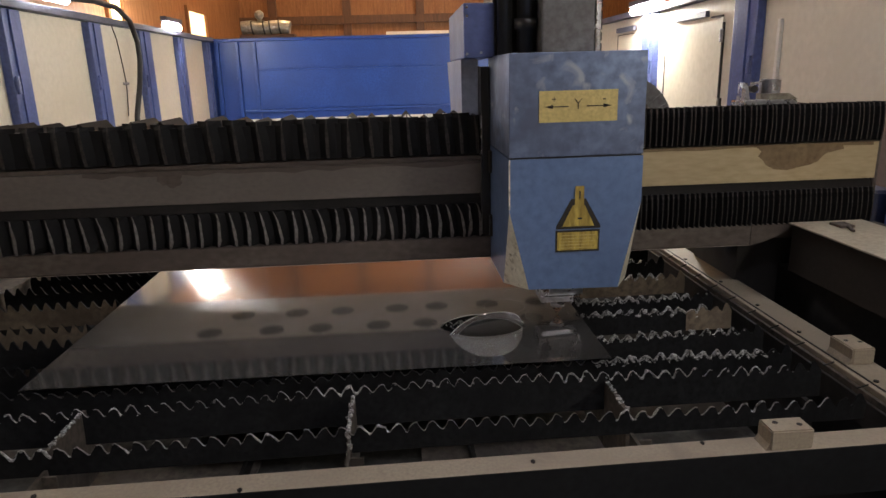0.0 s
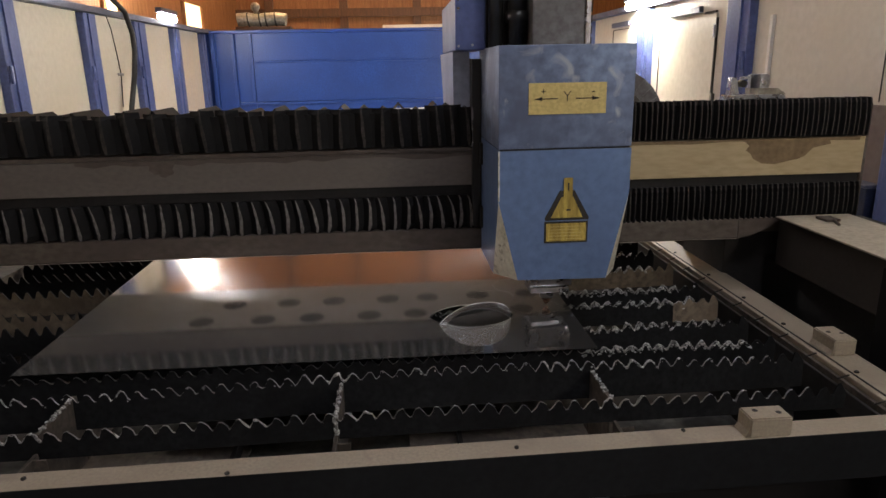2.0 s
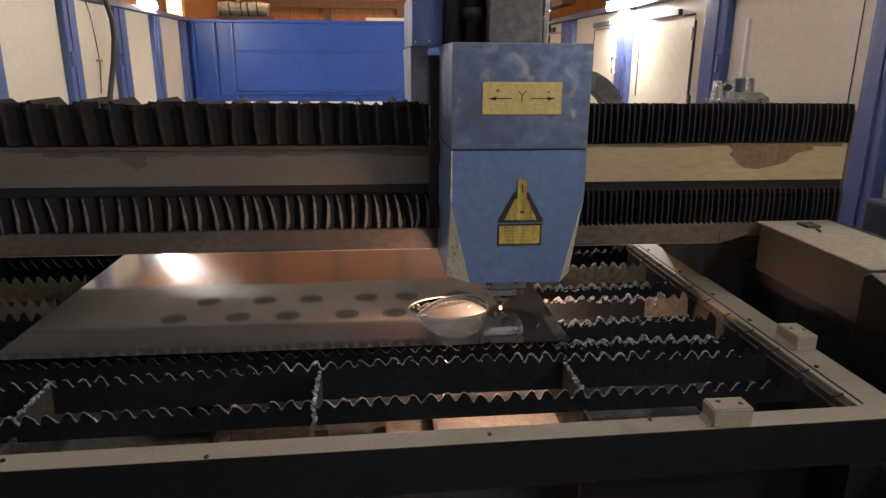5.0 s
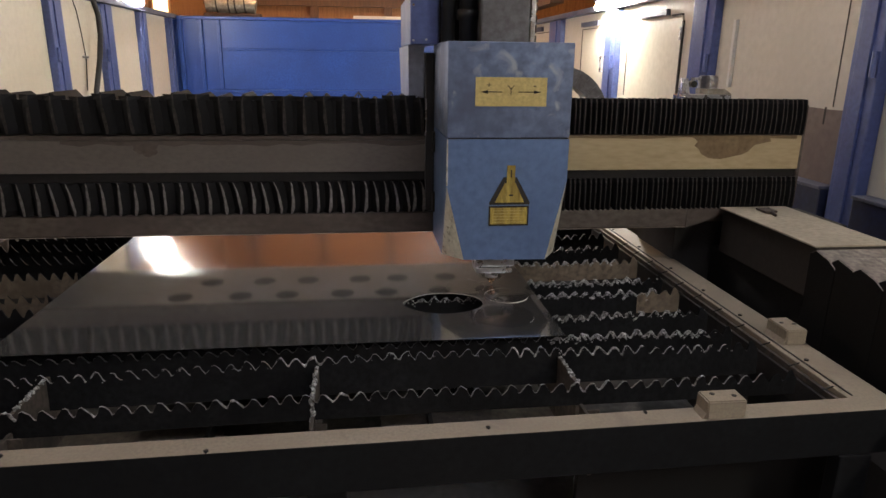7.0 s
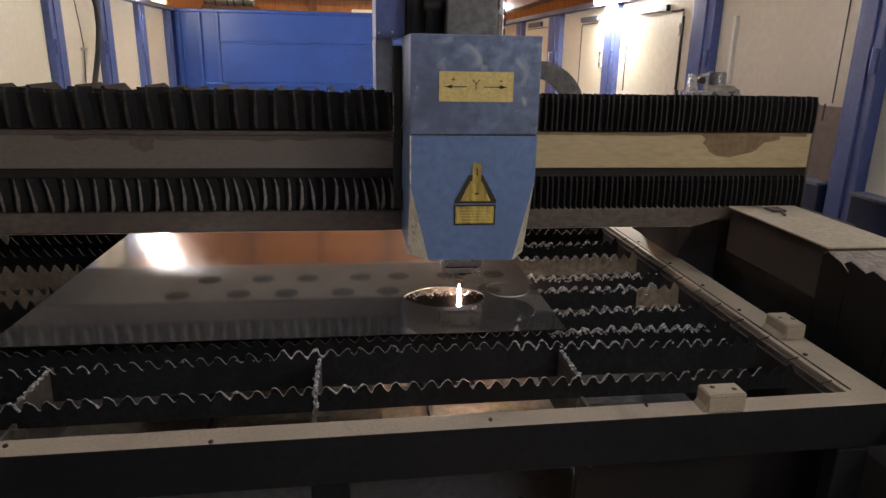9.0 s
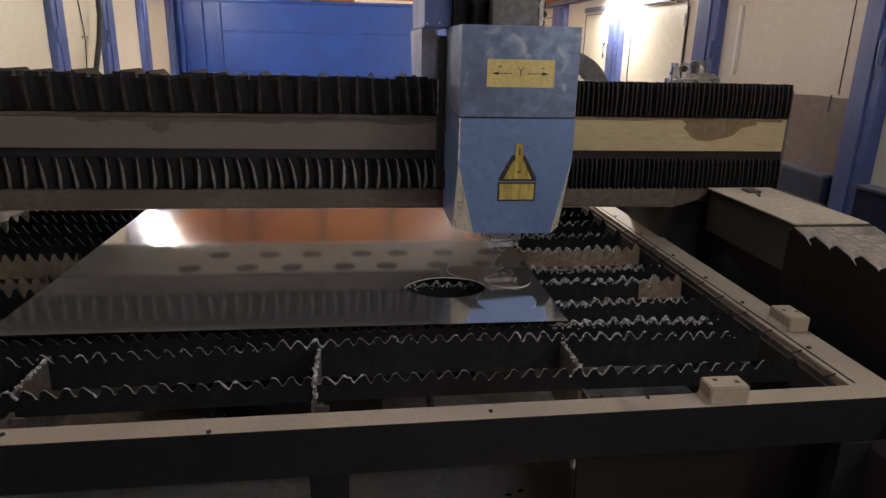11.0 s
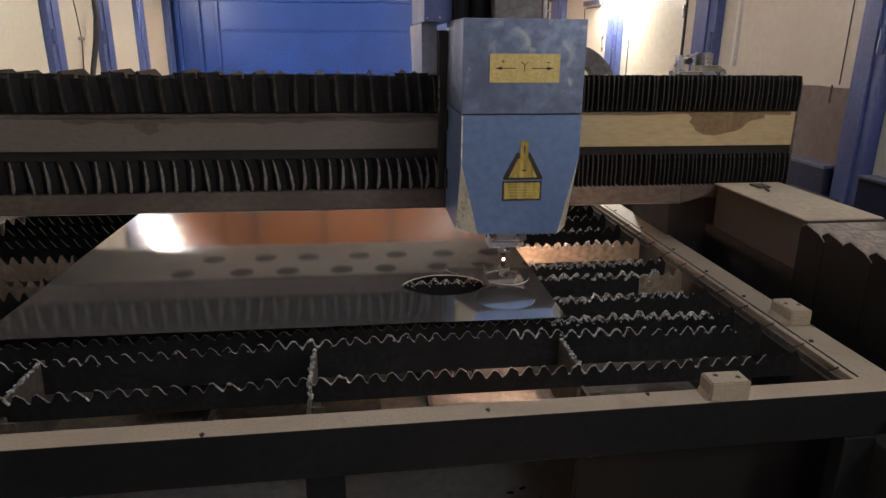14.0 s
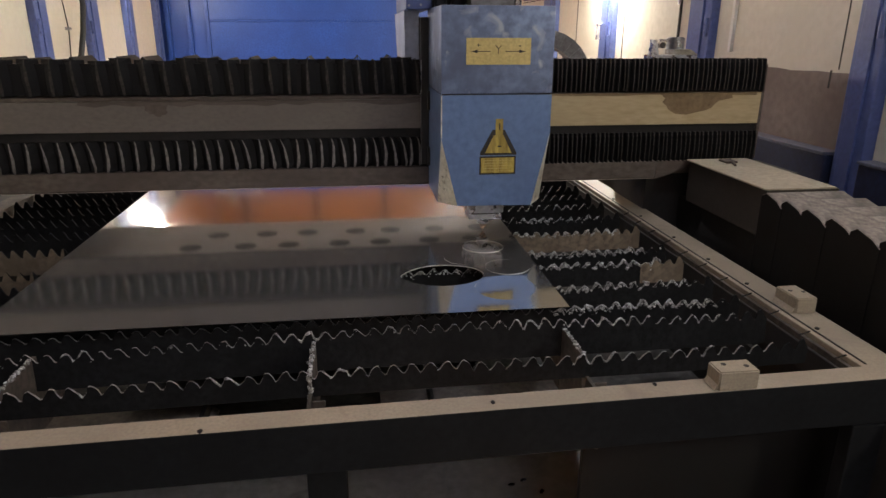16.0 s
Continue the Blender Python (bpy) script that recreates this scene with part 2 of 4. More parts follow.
def prism(bm, ring, axis, a, c, mat=0):
    """A solid with the given outline (pairs) between a and c along an axis."""
    def at(p, d):
        return {"x": (d, p[0], p[1]), "y": (p[0], d, p[1]), "z": (p[0], p[1], d)}[axis]
    lo = [bm.verts.new(at(p, a)) for p in ring]
    hi = [bm.verts.new(at(p, c)) for p in ring]
    n = len(ring)
    fs = [bm.faces.new(lo[::-1]), bm.faces.new(hi)]
    fs += [bm.faces.new((lo[i], lo[(i + 1) % n], hi[(i + 1) % n], hi[i])) for i in range(n)]
    for f in fs:
        f.material_index = mat
    bmesh.ops.recalc_face_normals(bm, faces=fs)
    return bm


def tube(bm, p, q, r, seg=12, r2=None):
    p, q = Vector(p), Vector(q)
    d = q - p
    m = Matrix.Translation((p + q) / 2) @ d.to_track_quat("Z", "Y").to_matrix().to_4x4()
    bmesh.ops.create_cone(bm, cap_ends=True, segments=seg, radius1=r, radius2=r if r2 is None else r2, depth=d.length, matrix=m)
    return bm


def sweep(bm, pts, r, seg=8):
    pts = [Vector(p) for p in pts]
    rings = []
    for i, p in enumerate(pts):
        d = (pts[min(i + 1, len(pts) - 1)] - pts[max(i - 1, 0)]).normalized()
        u = d.orthogonal().normalized() if i == 0 else (u - d * u.dot(d)).normalized()
        w = d.cross(u)
        rings.append([bm.verts.new(p + (u * math.cos(a) + w * math.sin(a)) * r) for a in [2 * math.pi * k / seg for k in range(seg)]])
    for a, c in zip(rings, rings[1:]):
        for k in range(seg):
            bm.faces.new((a[k], a[(k + 1) % seg], c[(k + 1) % seg], c[k]))
    bm.faces.new(rings[0][::-1])
    bm.faces.new(rings[-1])
    bmesh.ops.recalc_face_normals(bm, faces=bm.faces)
    return bm


def smooth(ob):
    for p in ob.data.polygons:
        p.use_smooth = True
    return ob

# ---- the hall and the cabin walls ----
LX, RX, RY = -2.2, 2.05, 8.32
structure("floor", B(-6, 6, -5, 12.6, -0.1, 0.0), M_FLOOR, "worn grey concrete workshop floor under the machine", "floor")
structure("wall_north", B(-6, 6, 12.5, 12.7, 0, 5.0), M_WOOD, "brown wooden board wall of the hall", "wall")
structure("wall_west", B(-2.9, -2.7, 1.0, 12.5, 0, 5.0), M_WOOD, "brown wooden hall wall with small lit windows", "wall")
structure("wall_west_far", B(-6.1, -6, -5, 12.5, 0, 5.0), M_HALL, "plain brown hall wall", "wall")
structure("wall_east", B(6, 6.1, -5, 12.5, 0, 5.0), M_HALL, "plain brown hall wall", "wall")
structure("wall_south", B(-6, 6, -5.1, -5, 0, 5.0), M_HALL, "plain brown hall wall", "wall")
structure("ceiling", B(-6.1, 6.1, -5.1, 12.7, 5.0, 5.1), M_DARKWOOD, "dark brown wooden hall ceiling", "ceiling")
for x in (-2.2, -0.9, 0.4, 1.7):
    structure("trim", B(x, x + 0.14, 12.4, 12.5, 0, 5.0), M_DARKWOOD, "dark wooden upright on the board wall", "trim")
structure("trim_rail", B(-2.7, 3, 12.38, 12.5, 2.46, 2.6), M_DARKWOOD, "dark wooden rail along the board wall", "trim")
for i, (y0, y1) in enumerate(((9.26, 10.16), (6.76, 7.16))):
    w = thing("window_%d" % (i + 1), (-2.69, (y0 + y1) / 2, 2.1), "small warmly lit window in the wooden hall wall", "window", kind="structure")
    part("pane", B(-2.71, -2.695, y0 + 0.04, y1 - 0.04, 2.16, 2.46), M_WINDOW, w)
    f = bmesh.new()
    box(f, -2.7, -2.66, y0 - 0.02, y0 + 0.04, 2.1, 2.52, 0.004)
    box(f, -2.7, -2.66, y1 - 0.04, y1 + 0.02, 2.1, 2.52, 0.004)
    box(f, -2.7, -2.66, y0 + 0.04, y1 - 0.04, 2.1, 2.16, 0.004)
    box(f, -2.7, -2.66, y0 + 0.04, y1 - 0.04, 2.46, 2.52, 0.004)
    part("window_frame", f, M_WOOD, w)
ob = part("wall_board", B(-0.15, 0.97, 12.33, 12.37, 2.17, 2.31, 0.004), M_WHITE, None, local=True)
tagged(ob, "narrow white board fixed on the wooden wall", "board")


def cabin_side(name, x, sign, posts, y0, y1, label, up=0.0):
    """Cream panels between blue posts, with a rail on top; sign is the way into the cabin."""
    wall = thing(name, (x, (y0 + y1) / 2, 0), label, "wall", kind="structure")
    edges = [y0] + [v for p in posts for v in p] + [y1]
    for a, c in zip(edges[::2], edges[1::2]):
        part("panel", B(min(x, x - sign * 0.04), max(x, x - sign * 0.04), a, c, 0, 1.99 + up, 0.002), M_CREAM, wall)
    for a, c in posts:
        p = part("post", B(min(x - sign * 0.05, x + sign * 0.05), max(x - sign * 0.05, x + sign * 0.05), a, c, 0, 1.985 + up, 0.006), M_POST, wall)
        w = (c - a) * 0.3
        part("cover_strip", B(min(x + sign * 0.05, x + sign * 0.062), max(x + sign * 0.05, x + sign * 0.062), a + w, c - w * 0.8, 0, 1.98 + up, 0.003), M_POST, p)
        part("hinge", tube(bmesh.new(), (x + sign * 0.066, a + 0.01, 1.53), (x + sign * 0.066, a + 0.01, 1.63), 0.012, 8), M_POST, p)
    part("top_rail", B(min(x - sign * 0.06, x + sign * 0.075), max(x - sign * 0.06, x + sign * 0.075), y0, y1, 1.99 + up, 2.035 + up, 0.004), M_TOPRAIL, wall)
    return wall


west = cabin_side("wall_cabin_west", LX, 1, [(-0.1, 0.09), (0.9, 1.12), (1.92, 2.14), (2.92, 3.15), (3.99, 4.18), (5.06, 5.26), (6.02, 6.27), (7.03, 7.23), (8.04, 8.17)],
                  -2.5, RY, "cream cabin wall panels between blue steel posts", 0.012)
east = cabin_side("wall_cabin_east", RX, -1, [(-0.3, -0.1), (1.0, 1.2), (2.39, 2.55), (3.72, 3.98), (5.24, 5.49), (6.8, 7.22), (8.45, 8.76)],
                  -2.5, 10.6, "cream cabin wall with door and blue steel posts")
# hatch, slits and low blue sheets of the east side
part("door_leaf", B(RX - 0.012, RX, 4.19, 5.07, 0.1, 1.865, 0.004), M_CREAM, east, "cream hatch door")
for a, c, z0, z1 in ((4.175, 4.187, 1.38, 1.84), (5.075, 5.083, 1.33, 1.67), (4.2, 4.35, 1.873, 1.885), (2.673, 2.678, 1.4, 1.98), (2.715, 2.725, 1.32, 1.395), (4.15, 4.17, 1.33, 1.38)):
    part("gap", B(RX - 0.014 if 4.1 < a < 5.1 else RX - 0.003, RX, a, c, z0, z1), M_INK, east)
part("door_hinge", tube(bmesh.new(), (RX - 0.02, 4.18, 1.72), (RX - 0.02, 4.18, 1.8), 0.011, 8), M_STEEL, east)
part("door_vent", B(RX - 0.03, RX, 4.4, 4.9, 1.885, 1.925, 0.003), M_TOPRAIL, east, "dark slotted vent strip")
part("strip", B(RX - 0.02, RX, 3.53, 3.555, 1.45, 1.81, 0.003), M_WHITE, east, "pale edge strip")
part("far_vent", B(RX - 0.03, RX, 5.75, 6.2, 1.885, 1.925, 0.003), M_TOPRAIL, east)
part("far_vent", B(RX - 0.03, RX, 7.63, 8.2, 1.905, 1.955, 0.003), M_TOPRAIL, east)
for a, c, z0, z1 in ((6.22, 6.235, 1.3, 1.86), (5.8, 6.23, 1.862, 1.868), (7.4, 8.3, 1.885, 1.893)):
    part("gap", B(RX - 0.014 if 4.1 < a < 5.1 else RX - 0.003, RX, a, c, z0, z1), M_INK, east)
structure("trim_purlin", B(RX - 0.05, RX + 0.1, 7.24, 10.4, 2.175, 2.5, 0.006), M_DARKWOOD, "dark wooden purlin above the cream cabin wall", "trim")
# brown film on the lower half of one panel: soot and painted gantry shadow
r_ = random.Random(5)
ring = [(2.56, 1.06), (3.7, 1.06), (3.7, 1.25)] + [(3.6 - 0.1 * k, 1.385 + r_.uniform(-0.004, 0.004) - (0.03 if k < 2 else 0)) for k in range(11)]
part("soot_shadow_film", prism(bmesh.new(), ring, "x", RX - 0.0015, RX), M_WALLDARK, east, "brown film on the panel for soot and gantry shadow")
for y in (5.42, 6.97):
    h = bmesh.new()
    sweep(h, [(RX - 0.05, y, 1.62), (RX - 0.1, y, 1.62), (RX - 0.1, y, 1.5), (RX - 0.05, y, 1.5)], 0.008)
    part("pull_handle", h, M_STEEL, east)
for a, c in ((1.25, 2.37), (2.57, 3.7)):
    part("low_panel", B(RX - 0.075, RX - 0.005, a, c, 0.0, 1.05, 0.006), M_LOWBLUE, east, "dark blue low sheet")
    part("low_panel_rim", B(RX - 0.085, RX - 0.003, a, c, 1.052, 1.065, 0.003), M_TOPRAIL, east)
# west side details: lever, cable, hose
part("lever", tube(bmesh.new(), (LX + 0.005, 5.636, 1.566), (LX + 0.035, 5.666, 1.566), 0.011, 8), M_STEEL, west)
part("panel_cable", sweep(bmesh.new(), [(LX + 0.012, 5.54, 2.02), (LX + 0.012, 5.61, 1.91), (LX + 0.012, 5.65, 1.74), (LX + 0.012, 5.68, 1.56), (LX + 0.012, 5.63, 1.31)], 0.004), M_RUBBER, west)
hose = part("hanging_hose", sweep(bmesh.new(), [(LX + 0.09, 4.72, 2.12), (LX + 0.09, 5.10, 2.14), (LX + 0.09, 5.49, 2.13), (LX + 0.09, 5.73, 2.05), (LX + 0.09, 5.83, 1.89), (LX + 0.09, 5.83, 1.74), (LX + 0.09, 5.75, 1.55), (LX + 0.09, 5.60, 1.31), (LX + 0.09, 5.50, 0.9), (LX + 0.09, 5.45, 0.0)], 0.021, 10), M_RUBBER, None, local=True)
tagged(smooth(hose), "thick black hose hanging over the cabin wall", "hose")
# rear blue wall
rear = thing("wall_cabin_rear", (0, RY, 0), "blue painted sheet steel wall closing the cabin", "wall", kind="structure")
part("sheet", B(LX - 0.05, 1.27, RY, RY + 0.05, 0, 1.998), M_BLUEWALL, rear)
part("top_edge", B(LX - 0.05, 1.27, RY - 0.05, RY + 0.06, 2.0, 2.035, 0.006), M_BLUEWALL, rear)
for x0, x1, z0, z1, d in ((-2.13, -2.08, 0, 1.998, 0.05), (-1.89, -1.85, 0, 1.998, 0.05), (-1.69, -1.65, 0.9, 1.998, 0.03), (-1.65, 0.85, 1.66, 1.685, 0.02), (0.83, 0.87, 0.9, 1.66, 0.03), (-1.85, 0.95, 1.173, 1.205, 0.045)):
    part("rib", B(x0, x1, RY - d, RY - 0.001, z0, z1, 0.006), M_BLUEWALL, rear)
part("pale_strip", B(-1.8, 0.95, RY - 0.03, RY - 0.002, 1.041, 1.094, 0.003), M_WHITE, rear)
part("inner_panel", B(-1.65, 0.83, RY - 0.012, RY - 0.001, 1.21, 1.659, 0.004), M_BLUEWALL, rear)

duct = thing("wrapped_duct", (-1.7, 9.2, 0), "foil wrapped pipe bundle lying behind the blue wall", "duct")
b = bmesh.new()
sweep(b, [(-1.98 + 0.124 * i, 9.2, 2.21 + 0.012 * math.sin(i * 2.1)) for i in range(6)], 0.085, 14)
part("roll", b, M_FOIL, duct)
for x in (-1.85, -1.7, -1.62, -1.5):
    part("strap", tube(bmesh.new(), (x, 9.2, 2.21), (x + 0.018, 9.2, 2.212), 0.094, 14), M_INK, duct)
b = bmesh.new()
bmesh.ops.create_uvsphere(b, u_segments=14, v_segments=8, radius=0.06, matrix=Matrix.Translation((-1.745, 9.2, 2.37)))
part("valve", b, M_FOIL, duct)
part("valve_neck", tube(bmesh.new(), (-1.745, 9.2, 2.28), (-1.745, 9.2, 2.34), 0.03, 10), M_FOIL, duct)
part("stand", B(-2.0, -1.3, 9.1, 9.3, 0, 2.12, 0.005), M_DARKWOOD, duct)


# ---- tube lamps on the cabin walls, hall lamps added out of view ----
def wall_lamp(x, y, z, sign, length, label, mat=M_TUBE):
    lamp = thing("tube_lamp", (x, y, z), label, "lamp", "cabin tube lamps")
    part("housing", B(-0.03, 0.03, -length / 2 - 0.03, length / 2 + 0.03, 0.035, 0.08, 0.008), M_TOPRAIL, lamp, local=True)
    part("tube", tube(bmesh.new(), (0, -length / 2, 0), (0, length / 2, 0), 0.026, 12), mat, lamp, local=True)
    part("bracket", B(min(0, -sign * 0.08), max(0, -sign * 0.08), -0.02, 0.02, 0.02, 0.05), M_TOPRAIL, lamp, local=True)
    return lamp


# unseen lamp, added dim to light the head from the left
wall_lamp(LX + 0.07, 2.15, 2.105, 1, 0.6, "unseen dim tube lamp added to light the head's left side", M_TUBE_FILL)
wall_lamp(LX + 0.07, 6.84, 2.078, 1, 0.42, "bright tube lamp on top of the cream cabin wall", M_TUBE_WHITE)
wall_lamp(LX + 0.07, 4.43, 2.105, 1, 0.6, "lit tube lamp on top of the cream cabin wall", M_TUBE_WEAK)
# unseen lamp, added to brighten beam and slats from the right front
wall_lamp(RX - 0.09, -0.4, 2.06, -1, 0.6, "lit tube lamp on top of the cream cabin wall")
wall_lamp(RX - 0.09, 9.72, 2.2, -1, 0.6, "bright tube lamp at the far end of the cream cabin wall", M_TUBE_BRIGHT)
wall_lamp(RX - 0.09, 5.3, 2.02, -1, 0.6, "glaring new tube lamp on top of the cream cabin wall", M_TUBE_NEW)


def unseen_hall_lamp(x, y, z, w, d, mat, label):
    lamp = thing("unseen_hall_lamp", (x, y, z), label, "lamp", "hall ceiling lamps")
    part("housing", B(-w / 2 - 0.03, w / 2 + 0.03, -d / 2 - 0.03, d / 2 + 0.03, 0.01, 0.08, 0.01), M_TOPRAIL, lamp, local=True)
    part("diffuser", B(-w / 2, w / 2, -d / 2, d / 2, -0.02, 0.008), mat, lamp, local=True)
    part("rod", B(-0.01, 0.01, -0.01, 0.01, 0.08, 5.0 - z), M_TOPRAIL, lamp, local=True)


# two unseen warm lamps, added to light the board walls
unseen_hall_lamp(-1.2, 9.2, 4.75, 1.2, 0.3, M_HALLLAMP, "unseen warm lamp added to light the wooden hall")
unseen_hall_lamp(1.4, 9.2, 4.75, 1.2, 0.3, M_HALLLAMP, "unseen warm lamp added to light the wooden hall")
# three unseen white lamps, added as fill for table, floor and machine
unseen_hall_lamp(1.1, 0.2, 4.0, 1.4, 0.4, M_COOL, "unseen white fill lamp added above the loading side")
unseen_hall_lamp(0.4, -3.4, 4.0, 1.4, 0.4, M_COOL, "unseen white fill lamp added over the aisle")
unseen_hall_lamp(0.3, 2.6, 4.2, 1.4, 0.3, M_COOL, "unseen white fill lamp added above the machine")

# ---- the cutting table ----
TX0, TX1, TY0, TY1 = -1.6, 1.212, 1.105, 4.9
table = thing("cutting_table", (0, TY0, 0), "dusty steel frame of a laser cutting table", "table frame")
def skew(bm_, slope, at=0.0):
    for v in bm_.verts:
        v.co.y += slope * (v.co.x - at)
    return bm_


part("front_rail", skew(B(TX0, TX1, 1.118, 1.178, 0.715, 0.828, 0.003), 0.02), [M_RAIL], table, "dusty rail, front face darkened as shaded")
# shade is coloured in: front and underside of the rail go near black
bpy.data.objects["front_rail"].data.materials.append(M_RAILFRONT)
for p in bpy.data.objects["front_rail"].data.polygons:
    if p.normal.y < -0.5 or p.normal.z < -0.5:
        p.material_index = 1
r = part("side_rail", B(1.108, TX1, 1.2, TY1, 0.73, 0.826, 0.003), M_RAIL, table)
part("inner_angle", B(1.094, 1.104, 1.204, TY1, 0.74, 0.814, 0.002), M_SLATRUST, r, "lower ledge along the rail")
part("inner_strip", B(1.083, 1.092, 1.21, TY1, 0.735, 0.8, 0.002), M_BASE, r)
for k in range(11):
    part("slat_pin", tube(bmesh.new(), (1.086, 1.262 + 0.13 * k, 0.816), (1.11, 1.255 + 0.13 * k, 0.828), 0.0022, 6), M_BASE, r)
part("groove", B(1.122, 1.127, 1.21, TY1, 0.8265, 0.828), M_BASE, r)
part("side_rail", B(TX0, TX0 + 0.085, 1.204, TY1, 0.73, 0.826, 0.003), M_SLATRUST, table)
part("rear_rail", B(TX0, TX1, TY1, TY1 + 0.09, 0.715, 0.826, 0.003), M_RAIL, table)
for y in (1.4, 1.72, 1.95, 2.2, 2.5, 2.8):
    part("bolt", tube(bmesh.new(), (1.14, y, 0.826), (1.14, y, 0.8295), 0.006, 8), M_BASE, r)
for x, y in ((-0.33, 1.118), (0.24, 1.15), (0.6, 1.178), (-0.72, 1.14)):
    part("spatter", tube(bmesh.new(), (x, y, 0.828), (x + 0.003, y, 0.8325), 0.006, 7, 0.003), M_BASE, table)
for x, y0 in ((-0.775, 1.297), (-0.137, 1.297), (0.492, 1.31)):
    part("cross_bar", B(x - 0.005, x + 0.005, y0, 1.475, 0.655, 0.832, 0.001), M_SLATRUST, table, "rusty upright cross bar")
    part("cross_bar", B(x - 0.005, x + 0.005, 1.476, TY1, 0.655, 0.757, 0.001), M_SLATRUST, table, "rusty upright cross bar")
    part("bar_foot", B(x - 0.004, x + 0.004, 1.2, 1.29, 0.66, 0.795, 0.001), M_SLATRUST, table, "rusty bar bracket")
    part("foot_flange", B(x + 0.005, x + 0.034, 1.255, 1.261, 0.68, 0.795, 0.001), M_SLATRUST, table)
for x in (-1.5, -0.1, 1.1):
    part("leg", B(x - 0.04, x + 0.04, 1.135, 1.175, 0.0, 0.714, 0.004), M_RAILFRONT, table)
    part("leg", B(x - 0.05, x + 0.05, TY1, TY1 + 0.08, 0.0, 0.714, 0.004), M_RAILFRONT, table)
# added sheet; its near black colour fills the shade under the rail
part("apron", B(0.5, 1.2, 1.3, 1.32, 0.05, 0.7, 0.003), M_SHADEBLACK, table, "sheet added under the rail, coloured near black as shade")


def stop_block(name_label, x0, x1, y0, y1):
    blk = thing("stop_block", (x0, y0, 0.828), name_label, "stop block", "stop blocks")
    b = bmesh.new()
    prism(b, [(x0, y0), (x1, y0), (x1, y1), (x0, y1)], "z", 0.828, 0.872)
    bmesh.ops.bevel(b, geom=list(b.edges), offset=0.003, segments=2, affect="EDGES")
    part("body", b, M_RAIL, blk)
    part("weld", prism(bmesh.new(), [(x0 - 0.007, 0.8285), (x0 + 0.002, 0.8285), (x0 + 0.002, 0.845)], "y", y0 + 0.004, y1 - 0.004), M_RAIL, blk)
    for fx in (0.28, 0.78):
        c = ((x0 + (x1 - x0) * fx), (y0 + y1) / 2 + (0.008 if fx < 0.5 else -0.004), 0.8724)
        part("bolt_hole", tube(bmesh.new(), c, (c[0], c[1], c[2] + 0.0006), 0.006, 9), M_BASE, blk)


stop_block("dusty welded stop block on the front rail", 0.722, 0.812, 1.135, 1.188)
stop_block("dusty welded stop block on the side rail", 1.14, 1.2, 1.49, 1.587)

# offcuts lying on the floor by the table
for x_, y_, r_a, turn_ in ((1.38, 1.76, 0.070, 20), (0.54, 1.95, 0.014, 25), (0.59, 1.88, 0.014, 58), (0.49, 1.93, 0.014, 5)):
    ob = part("floor_offcut", prism(bmesh.new(), [(r_a * math.cos(a_), 0.6 * r_a * math.sin(a_)) for a_ in (0.1, 0.7, 1.5, 2.4, 3.1, 4.2, 5.3)], "z", 0.0005, 0.004), M_STEEL, None, local=True)
    ob.matrix_basis = pose(x_, y_, 0, 0, 0, turn_)
    tagged(ob, "small bright steel offcut lying on the concrete", "offcut", "floor offcuts")

# tray under the slats, with cut scrap
tray = thing("scrap_tray", (0, 1.5, 0), "cinder covered scrap tray under the slats", "tray")
part("bottom", B(-1.5, 1.04, 1.5, TY1, 0.48, 0.5), M_TRAY, tray)
part("side", B(1.045, 1.06, 1.5, TY1, 0.48, 0.72), M_BASE, tray)
part("side", B(-1.52, -1.505, 1.5, TY1, 0.48, 0.72), M_BASE, tray)
part("lip", B(-1.5, 1.04, 1.485, 1.498, 0.48, 0.52), M_BASE, tray)
for x in (-0.46, 0.17):
    part("rib", B(x - 0.006, x + 0.006, 1.51, TY1, 0.5, 0.56), M_BASE, tray)
for x in (-1.4, 0.95):
    part("tray_leg", B(x - 0.03, x + 0.03, 1.6, 1.66, 0.0, 0.479), M_BASE, tray)
    part("tray_leg", B(x - 0.03, x + 0.03, 4.6, 4.66, 0.0, 0.479), M_BASE, tray)


def scrap(x0, x1, y0, y1, z, tilt, turn, label):
    ob = new("scrap_plate", bpy.data.meshes.new("scrap_plate"))
    b = bmesh.new()
    w, d = (x1 - x0) / 2, (y1 - y0) / 2
    prism(b, [(-w, -d), (w * 0.93, -d * 0.95), (w, d * 0.6), (w * 0.8, d), (-w * 0.96, d * 0.93)], "z", 0, 0.005)
    b.to_mesh(ob.data)
    b.free()
    ob.data.materials.append(M_SCRAP)
    ob.matrix_basis = pose((x0 + x1) / 2, (y0 + y1) / 2, z, tilt, 0, turn)
    tagged(ob, label, "scrap plate", "scrap plates")


scrap(-0.97, -0.43, 1.49, 1.75, 0.514, 3, 1, "dull offcut plate lying on the cinders of the tray")
scrap(0.02, 0.64, 1.49, 1.78, 0.516, 4, 3, "dull offcut plate lying on the cinders of the tray")
scrap(-0.35, 0.1, 2.05, 2.4, 0.512, 2, -8, "dull offcut plate lying on the cinders of the tray")

# slats with saw teeth and slag
rng = random.Random(4)


